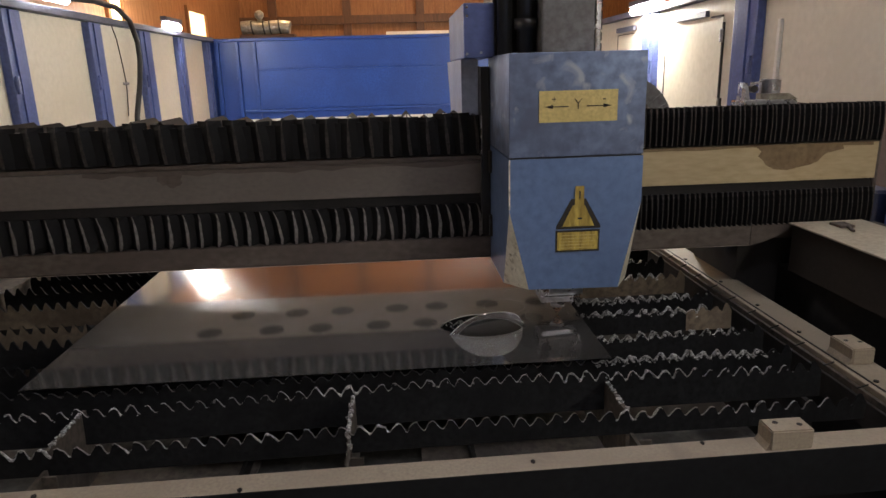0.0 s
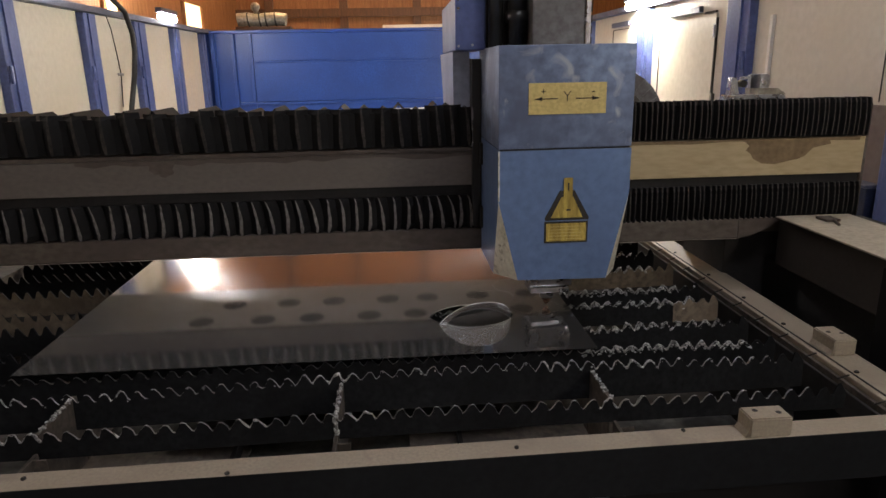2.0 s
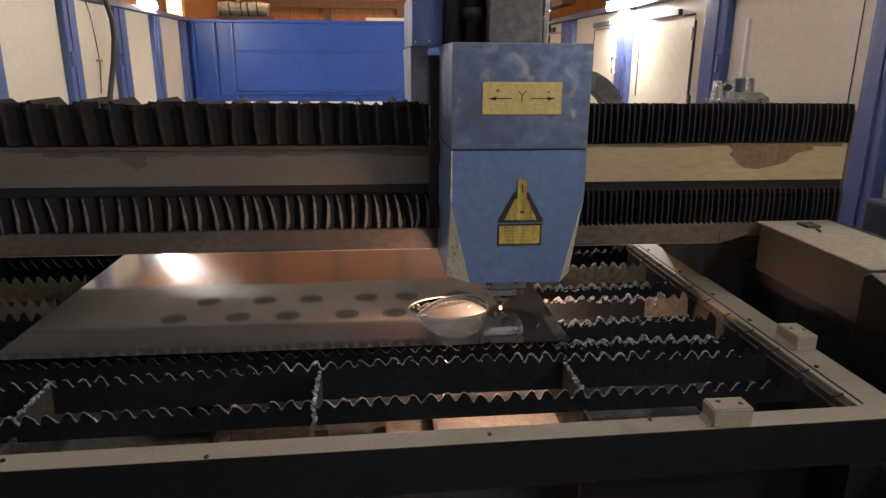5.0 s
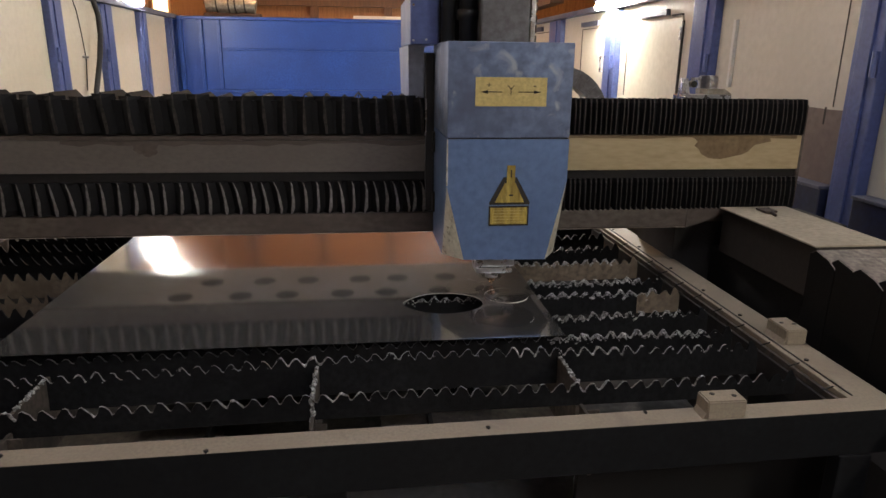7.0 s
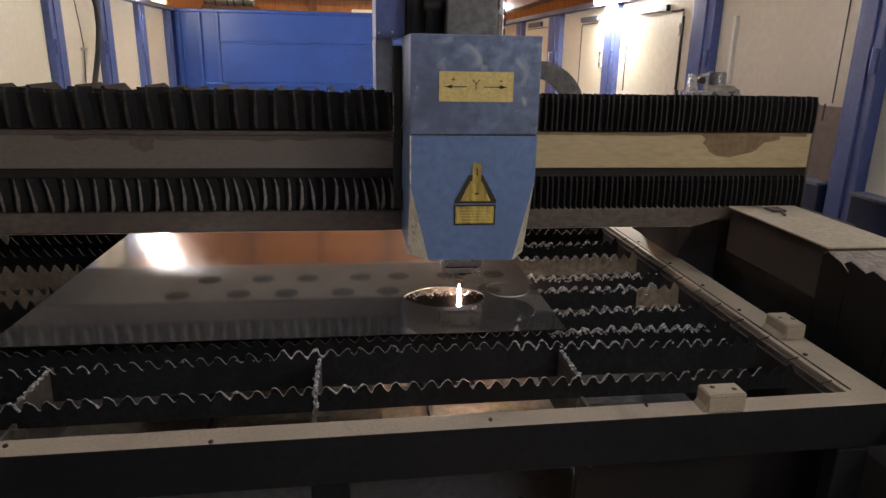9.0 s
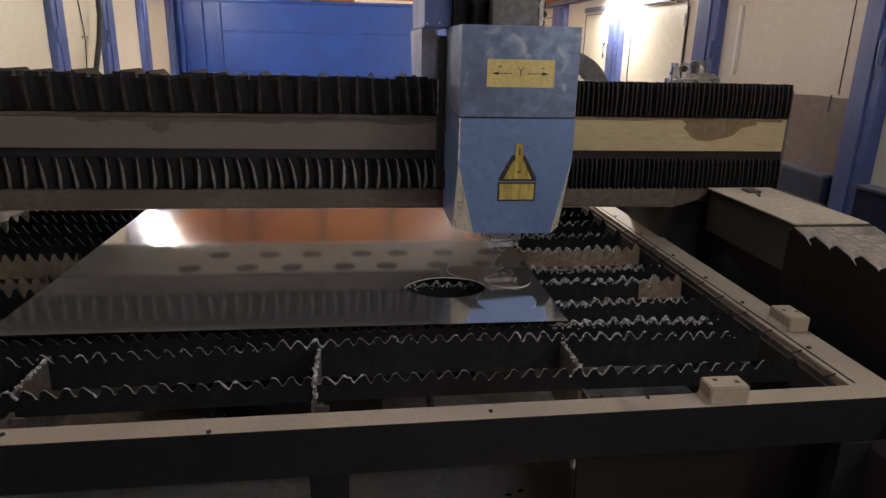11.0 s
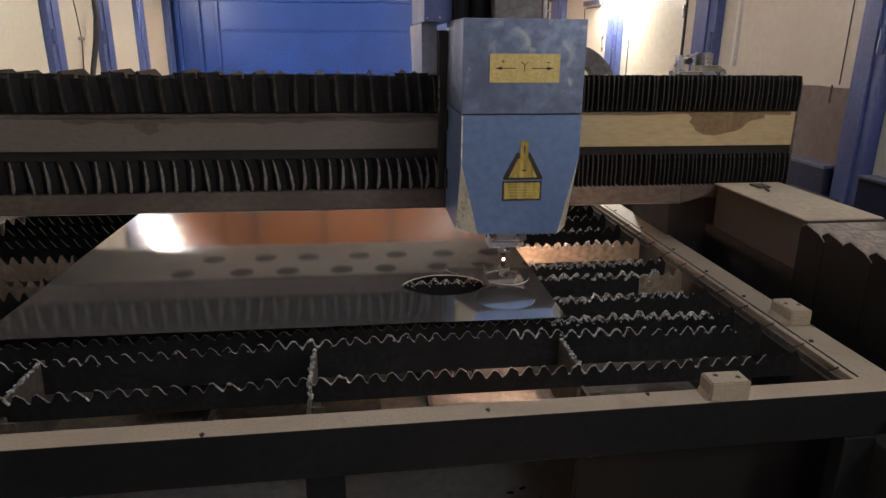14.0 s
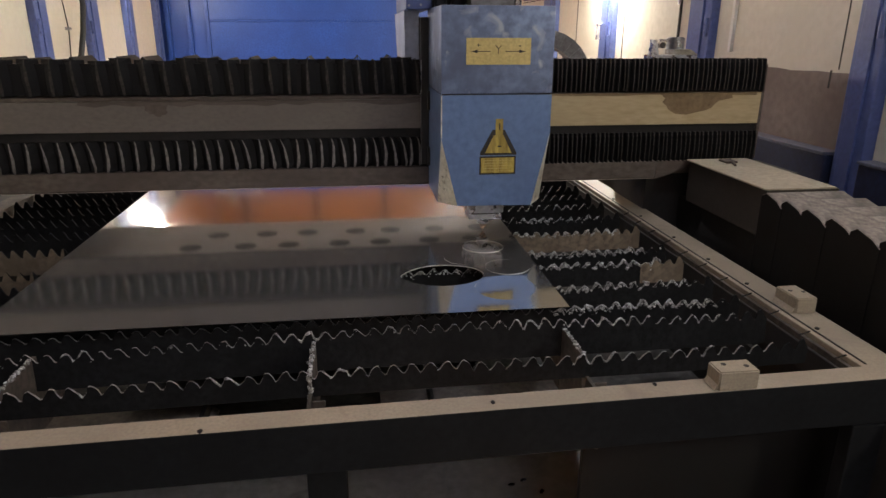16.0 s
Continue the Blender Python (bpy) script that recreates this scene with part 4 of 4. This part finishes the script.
for i in range(22):
    b = bmesh.new()
    prism(b, [(-0.06, 1.012), (-0.03, 1.03), (0.03, 1.044), (0.052, 1.03), (0.052, 0.74), (-0.055, 0.74)], "x", 1.33 + 0.0025 * (i % 2), 1.61)
    bmesh.ops.bevel(b, geom=[e for e in b.edges if e.verts[0].co.z > 1 and e.verts[1].co.z > 1], offset=0.003, segments=1, affect="EDGES")
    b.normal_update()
    # upward faces take the lit grey, all others a near black as shade
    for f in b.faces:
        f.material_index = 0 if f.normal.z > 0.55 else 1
    WAYS.append((part("wave", b, [M_WAY, M_SHADEBLACK], way, local=True), i))
way.location = (0, 0, 0)

# ---- the cutting head (its space: x from its left edge, y from its front, z up) ----
head = thing("laser_cutter", (0, 0, 0), "blue laser cutting head with yellow signs on the gantry", "laser cutting head")


def head_shell(z0, z1, chamfer):
    """Cover with front, sides and back; its lower front corners are cut away."""
    b_ = bmesh.new()
    if not chamfer:
        box(b_, 0, HW, 0, 0.4, z0, z1, 0.003)
        return b_
    zc, cx, cy = 1.213, 0.056, 0.1
    P = {n_: b_.verts.new(v) for n_, v in dict(
        a=(0, 0, z1), b=(HW, 0, z1), c=(HW, 0.4, z1), d=(0, 0.4, z1), e=(0, 0, zc), f=(HW, 0, zc + 0.015),
        g=(cx, 0, z0 + 0.008), h=(HW - cx, 0, z0 + 0.004), i=(0.0, cy, z0), j=(HW, cy, z0), k=(HW, 0.4, z0), l=(0, 0.4, z0)).items()}
    for f_, m_ in (("abfhge", 0), ("adlie", 0), ("bfjkc", 0), ("dckl", 0), ("egi", 1), ("fjh", 1), ("ghjkli", 2), ("abcd", 0)):
        fc = b_.faces.new([P[n_] for n_ in f_])
        fc.material_index = m_
    bmesh.ops.recalc_face_normals(b_, faces=b_.faces)
    return b_


part("upper_cover", head_shell(1.357, 1.629, False), M_HEAD_TOP, head, "smudged blue upper cover", local=True)
lower = part("lower_cover", head_shell(0.975, 1.353, True), [M_HEAD, M_SILVER, M_BLACK], head, "blue cover, bare metal corners paled for reflected light", local=True)
part("seam", B(0.004, HW - 0.004, 0.006, 0.39, 1.3535, 1.3565), M_INK, head, local=True)
part("edge_trim", B(-0.001, 0.003, -0.001, 0.003, 1.215, 1.352), M_SILVER, lower, local=True)
for z in (1.27, 1.06):
    part("side_hinge", B(-0.008, 0.001, 0.33, 0.36, z, z + 0.07, 0.002), M_INK, lower, local=True)
# axis sign
sign = part("axis_sign", B(0.08, 0.291, -0.003, -0.0005, 1.449, 1.531, 0.0006), M_YELLOW, head, "yellow axis sign with arrows", local=True)
b = bmesh.new()
box(b, 0.1, 0.158, -0.0045, -0.0035, 1.4885, 1.491)
prism(b, [(0.094, 1.4897), (0.116, 1.4845), (0.116, 1.495)], "y", -0.0045, -0.0035)
part("arrow", b, M_INK, sign, local=True)
b = bmesh.new()
box(b, 0.207, 0.266, -0.0045, -0.0035, 1.4885, 1.491)
prism(b, [(0.274, 1.4897), (0.252, 1.4845), (0.252, 1.495)], "y", -0.0045, -0.0035)
part("arrow", b, M_INK, sign, local=True)


def letter(text, x, z, size, parent):
    cu = bpy.data.curves.new("letter", "FONT")
    cu.offset = -0.0009 if text == "Y" else 0.0
    cu.body, cu.size, cu.extrude, cu.align_x, cu.align_y = text, size, 0.0004, "CENTER", "CENTER"
    cu.materials.append(M_INK)
    ob = new("letter", cu)
    ob.parent = parent
    ob.location, ob.rotation_euler = (x, -0.004, z), (radians(90), 0, 0)


letter("+", 0.119, 1.508, 0.024, sign)
letter("Y", 0.184, 1.494, 0.042, sign)
letter("-", 0.254, 1.509, 0.03, sign)
# warning sign: triangle, plate and the strip stuck over it
warn = part("warning_sign", prism(bmesh.new(), [(0.132, 1.156), (0.255, 1.156), (0.256, 1.163), (0.213, 1.24), (0.172, 1.24), (0.131, 1.163)], "y", -0.0025, -0.0005), M_INK, head, "yellow warning triangle and plate, stained", local=True)
part("triangle", prism(bmesh.new(), [(0.148, 1.163), (0.238, 1.163), (0.21, 1.222), (0.176, 1.222)], "y", -0.0035, -0.0026), M_YELLOW2, warn, local=True)
part("plate_border", B(0.13, 0.254, -0.0027, -0.0005, 1.09, 1.152), M_INK, warn, local=True)
part("plate", B(0.135, 0.249, -0.0035, -0.0028, 1.0955, 1.147), M_YELLOW2, warn, local=True)
for k in range(5):
    part("print_line", B(0.142, 0.242 - 0.012 * (k % 2), -0.0039, -0.0036, 1.137 - k * 0.009, 1.1385 - k * 0.009), M_YELLOW, warn, local=True)
part("strip", B(0.182, 0.207, -0.0046, -0.0036, 1.165, 1.276), M_YELLOW2, warn, local=True)
part("strip_mark", B(0.193, 0.197, -0.0051, -0.0047, 1.24, 1.262), M_INK, warn, local=True)
part("strip_mark", B(0.19, 0.203, -0.0051, -0.0047, 1.183, 1.188), M_INK, warn, local=True)
# nozzle holder and nozzle
NX, NY = 0.174, 0.142
b = bmesh.new()
box(b, NX - 0.065, NX + 0.065, NY - 0.05, NY + 0.05, 0.928, 0.974, 0.004)
box(b, NX - 0.06, NX + 0.06, NY - 0.045, NY + 0.045, 0.905, 0.922, 0.003)
holder = part("nozzle_holder", b, M_STEEL, head, "bright steel nozzle plate", local=True)
part("holder_gap", B(NX - 0.05, NX + 0.05, NY - 0.04, NY + 0.04, 0.9225, 0.9275), M_INK, head, local=True)
b = bmesh.new()
tube(b, (NX, NY, 0.89), (NX, NY, 0.905), 0.014, 16)
tube(b, (NX, NY, 0.879), (NX, NY, 0.89), 0.021, 18)
smooth(part("sensor_ring", b, M_STEEL, head, local=True))
b = bmesh.new()
tube(b, (NX, NY, 0.869), (NX, NY, 0.879), 0.013, 16)
tube(b, (NX, NY, 0.853), (NX, NY, 0.869), 0.003, 16, 0.013)
smooth(part("nozzle", b, M_COPPER, head, "copper nozzle tip", local=True))
part("sensor_wire", sweep(bmesh.new(), [(NX + 0.015, NY - 0.01, 0.893), (NX + 0.035, NY - 0.02, 0.897), (NX + 0.045, NY - 0.01, 0.93)], 0.003, 6), M_RUBBER, head, local=True)
# lift column over the head
motor = part("motor_box", B(-0.087, 0.006, 0.3, 0.84, 1.625, 1.782, 0.004), M_POST, head, "blue motor box", local=True)
for x, z in ((-0.077, 1.637), (-0.035, 1.64), (-0.077, 1.77), (-0.077, 1.745)):
    part("screw", tube(bmesh.new(), (x, 0.296, z), (x, 0.3, z), 0.004, 8), M_STEEL, motor, local=True)
# the plate's pale tone holds the lamp light falling from the left
part("carriage_plate", prism(bmesh.new(), [(0.42, 1.33), (0.8, 1.34), (0.86, 1.42), (1.0, 1.624), (0.42, 1.624)], "x", -0.085, -0.031), M_PALEBLUE, head, "blue-grey carriage plate, paled as lit by the lamps", local=True)
part("wiper_plate", B(-0.031, -0.026, 0.36, 0.44, 1.32, 1.45, 0.001), M_STEEL, head, local=True)
part("carriage_gap", B(-0.03, -0.001, 0.36, 0.5, 1.06, 1.6, 0.002), M_BLACK, head, local=True)
part("column_edge", B(0.273, 0.29, 0.165, 0.3, 1.63, 2.4, 0.003), M_STEEL, head, "bright guide strip", local=True)
part("column", B(0.12, 0.271, 0.16, 0.3, 1.63, 2.4, 0.006), M_GREYCOL, head, "grey lift column", local=True)
part("column_back", B(0.0, 0.3, 0.302, 0.5, 1.63, 2.4, 0.006), M_BLACK, head, local=True)
b = bmesh.new()
tube(b, (0.03, 0.26, 1.63), (0.03, 0.26, 2.4), 0.022, 14)
smooth(part("lift_rod", b, M_BLACK, head, local=True))
b = bmesh.new()
tube(b, (0.09, 0.24, 1.63), (0.09, 0.24, 2.4), 0.027, 14)
tube(b, (0.09, 0.24, 1.7), (0.09, 0.24, 1.73), 0.034, 14)
smooth(part("lift_cylinder", b, M_BLACK, head, local=True))
b = bmesh.new()
for k in range(26):
    box(b, 0.292, 0.304, 0.2, 0.26, 1.632 + k * 0.03, 1.655 + k * 0.03, 0.002)
part("small_chain", b, M_BLACK, head, local=True)
# cable chain that loops down behind the head
cx, cz, ro, ri = 0.57, 1.345, 0.215, 0.145
for k in range(13):
    u0, u1 = [radians(-20 + 12.2 * (k + f)) for f in (0.015, 0.985)]
    ring = [(cx + ro * math.cos(u0), cz + ro * math.sin(u0)), (cx + ro * math.cos(u1), cz + ro * math.sin(u1)),
            (cx + ri * math.cos(u1), cz + ri * math.sin(u1)), (cx + ri * math.cos(u0), cz + ri * math.sin(u0))]
    part("chain_link", prism(bmesh.new(), ring, "y", 0.81, 0.9), M_GREYCOL, head, local=True)
# cutting flame: drawn up inside the head while the beam is off
b = bmesh.new()
tube(b, (0, 0, -0.012), (0, 0, 0.0), 0.0035, 10, 0.002)
tube(b, (0, 0, -0.02), (0, 0, -0.012), 0.004, 10, 0.0035)
flame = part("cutting_flame", b, M_FLAME, head, "glowing cutting flame", local=True)
jet = part("melt_jet", tube(bmesh.new(), (0, 0, -0.09), (0, 0, -0.02), 0.011, 10, 0.006), M_FLAMELOW, flame, "glowing melt blown through the cut", local=True)

# sparks: bright drops that leave the nozzle, fly and fall into the tray
SPARKS = []
srng = random.Random(11)


def spark(t0, vx, vy, vz, size, length, life, low=0.49):
    b_ = bmesh.new()
    bmesh.ops.create_icosphere(b_, subdivisions=1, radius=1.0, matrix=Matrix.Diagonal((length, size, size, 1)))
    ob_ = part("spark", b_, M_SPARKHOT if len(SPARKS) % 3 == 0 else M_SPARK, None, local=True)
    tagged(ob_, "glowing orange spark thrown off the cut", "spark", "sparks")
    SPARKS.append((ob_, t0, vx, vy, vz, life, low))


def head_at(t):
    for (t0, x0, y0), (t1, x1, y1) in zip(HEAD, HEAD[1:]):
        if t <= t1:
            f = (t - t0) / (t1 - t0)
            return x0 + (x1 - x0) * f, y0 + (y1 - y0) * f
    return HEAD[-1][1:]


# a burst to the side over the sheet's edge
for k in range(34):
    spark(14.36 + srng.uniform(0.0, 0.12), srng.uniform(0.6, 3.2), srng.uniform(-0.6, 0.6), srng.uniform(-0.1, 0.7), srng.uniform(0.001, 0.0022), srng.uniform(0.006, 0.022), 0.27)
for k in range(26):
    spark(14.4 + srng.uniform(0.0, 0.09), srng.uniform(0.3, 1.6), srng.uniform(-0.9, 0.5), srng.uniform(-0.1, 0.5), srng.uniform(0.0014, 0.003), srng.uniform(0.004, 0.012), 0.27)
for k in range(20):
    spark(14.34 + srng.uniform(0.0, 0.13), srng.uniform(0.5, 1.7), srng.uniform(-2.1, -0.6), srng.uniform(0.2, 0.7), srng.uniform(0.0009, 0.0016), srng.uniform(0.01, 0.03), 0.27)
# a few thrown back over the sheet
for k in range(5):
    spark(14.4 + srng.uniform(0.0, 0.06), srng.uniform(-1.4, -0.5), srng.uniform(-1.5, -0.7), srng.uniform(0.2, 0.5), srng.uniform(0.0012, 0.002), srng.uniform(0.02, 0.04), 0.27)
# a dense hot knot where the cut meets the edge
for k in range(24):
    spark(14.44 + srng.uniform(0.0, 0.05), srng.uniform(0.5, 2.2), srng.uniform(0.3, 1.6), srng.uniform(-0.2, 0.5), srng.uniform(0.0025, 0.005), srng.uniform(0.012, 0.03), 0.27)
# long bright streaks off the sheet's edge
for k in range(9):
    spark(14.36 + srng.uniform(0.0, 0.1), srng.uniform(1.2, 2.6), srng.uniform(-2.6, -1.2), srng.uniform(0.1, 0.5), srng.uniform(0.0008, 0.0014), srng.uniform(0.03, 0.07), 0.27)
for k in range(6):
    spark(14.38 + srng.uniform(0.0, 0.1), srng.uniform(1.6, 3.4), srng.uniform(-0.5, 0.1), srng.uniform(0.1, 0.5), srng.uniform(0.0008, 0.0014), srng.uniform(0.03, 0.07), 0.27)


def spark_to(t, x, y, z, size, length):
    """A drop that is at the place given at the time given, falling."""
    hx, hy = head_at(t - 0.12)
    spark(t - 0.12, (x - hx - NX) / 0.12, (y - hy - NY) / 0.12, (z - 0.862 + 0.07) / 0.12, size, length, 0.24, 0.49 if z > 0.5 else -0.05)


for t_, x_, y_, z_ in ((12.5, 0.352, 1.63, 0.7), (12.5, 0.37, 1.63, 0.705), (12.5, 0.391, 1.63, 0.7), (3.5, 0.365, 1.57, 0.7), (3.5, 0.393, 1.567, 0.7), (3.5, 0.328, 1.419, 0.7),
                       (7.5, 0.284, 1.631, 0.68), (7.5, 0.319, 1.641, 0.68), (7.5, 0.347, 1.618, 0.68), (7.5, 0.381, 1.621, 0.68), (7.5, 0.338, 1.487, 0.66), (7.5, 0.379, 1.498, 0.66), (7.5, 0.61, 1.579, 0.35), (7.5, 0.724, 1.579, 0.35), (14.5, 0.285, 1.631, 0.68), (14.5, 0.306, 1.629, 0.68), (14.5, 0.353, 1.608, 0.68), (14.5, 0.354, 1.545, 0.4), (14.5, 0.345, 1.48, 0.4), (5.0, 0.189, 1.562, 0.7), (8.0, 0.316, 1.597, 0.68), (8.0, 0.348, 1.594, 0.68)):
    spark_to(t_, x_, y_, z_, 0.0032, 0.018)
# drops seen under the slats while the beam is on
for t_, n_ in ((3.42, 5), (4.0, 4), (4.93, 2), (7.4, 5), (8.0, 7), (8.92, 3), (9.2, 4), (12.42, 4), (12.8, 5), (13.8, 8), (14.42, 7)):
    for k in range(n_):
        spark(t_ - srng.uniform(0.0, 0.1), srng.uniform(-0.6, 0.3), srng.uniform(-1.5, 0.2), srng.uniform(-1.4, -0.6), srng.uniform(0.0014, 0.0024), srng.uniform(0.004, 0.012), 0.24)
for t_ in (3.36, 14.3, 14.32, 14.34):
    spark(t_, srng.uniform(-0.3, 0.1), srng.uniform(-3.6, -3.0), -3.0, 0.0018, 0.03, 0.24, -0.05)


# ---- what moves ----
def motions():
    walk(gantry, [(t, pose(0, y, 0)) for t, x, y in HEAD])
    walk(head, [(t, pose(x, y, 0)) for t, x, y in HEAD])
    for ob, u, end, side, turn in FOLDS:
        rows = []
        for t, x, y in HEAD:
            start = x + HW + 0.004 if side else x - 0.03
            u_ = u if side else u ** 1.2
            rows.append((t, pose(start + (end - start) * u_, BF - 0.012, 0, 0, turn * 0.12, 0)))
        walk(ob, rows)
    for ob, i in WAYS:
        n = len(WAYS)
        rows = []
        for t, x, y in HEAD:
            start, stop = y - 0.2, -0.35
            rows.append((t, pose(0, start + (stop - start) * (i + 0.1) / n, 0)))
        walk(ob, rows)
    rows = []
    for t, lit in ((0, 0), (3.1, 0), (3.2, 1), (6.4, 1), (6.5, 0), (7.2, 0), (7.3, 1), (10.4, 1), (10.5, 0), (11.2, 0), (11.3, 1), (14.7, 1), (14.8, 0), (16, 0)):
        rows.append((t, pose(NX, NY, 0.853 + (0 if lit else 0.2))))
    walk(flame, rows)
    lx, ly = LEAF[0], LEAF[1]
    tip = (lx - 0.004, ly - 0.046, 0.832, 117, -21, -2)
    rest = (lx, ly + 0.06, 0.5035, 180, 0, 22)
    walk(leaf, [(0, pose(*tip)), (5.4, pose(*tip)), (5.65, pose(lx, ly - 0.04, 0.7, 118, -16, 2)), (5.9, pose(lx, ly, 0.58, 146, -6, 12)), (6.2, pose(*rest)), (16, pose(*rest))])
    for key, t_cut, tilt in (("first", 0, (2.6, -1.8)), ("second", 6.4, (-0.8, -0.7)), ("third", 10.4, (0.7, 0.9)), ("fourth", 14.7, (-1.2, 0.8))):
        cx_, cy_, r_ = CUTS[key]
        flat = pose(cx_, cy_, SHEET_Z)
        tipped = pose(cx_, cy_, SHEET_Z + 0.0006, tilt[0], tilt[1], 0)
        if t_cut:
            walk(discs[key], [(0, flat), (t_cut, flat), (t_cut + 0.3, tipped), (16, tipped)])
        else:
            walk(discs[key], [(0, tipped), (16, tipped)])
    for ob, t0, vx, vy, vz, life, low in SPARKS:
        rows = []
        for t in sorted({h[0] for h in HEAD if h[0] < t0 - 0.04} | {t0 - 0.034}):
            x, y = head_at(t)
            rows.append((t, pose(x + NX, y + NY + 0.12, 1.2)))
        x, y = head_at(t0)
        px, py = x + NX, y + NY
        yaw = math.degrees(math.atan2(vy, vx))
        steps = 5
        for k in range(0, steps + 1):
            s = life * k / steps
            z = 0.862 + vz * s - 4.9 * s * s
            slope = math.degrees(math.atan2(vz - 9.8 * s, math.hypot(vx, vy)))
            rows.append((t0 + s, pose(px + vx * s, py + vy * s, max(z, low), 0, -slope, yaw)))
        zl = low
        rows.append((min(t0 + life + 0.1, 15.97), pose(px + vx * life, py + vy * life, zl, 0, 0, yaw)))
        rows.append((16.0, pose(px + vx * life, py + vy * life, zl, 0, 0, yaw)))
        walk(ob, rows)


motions()
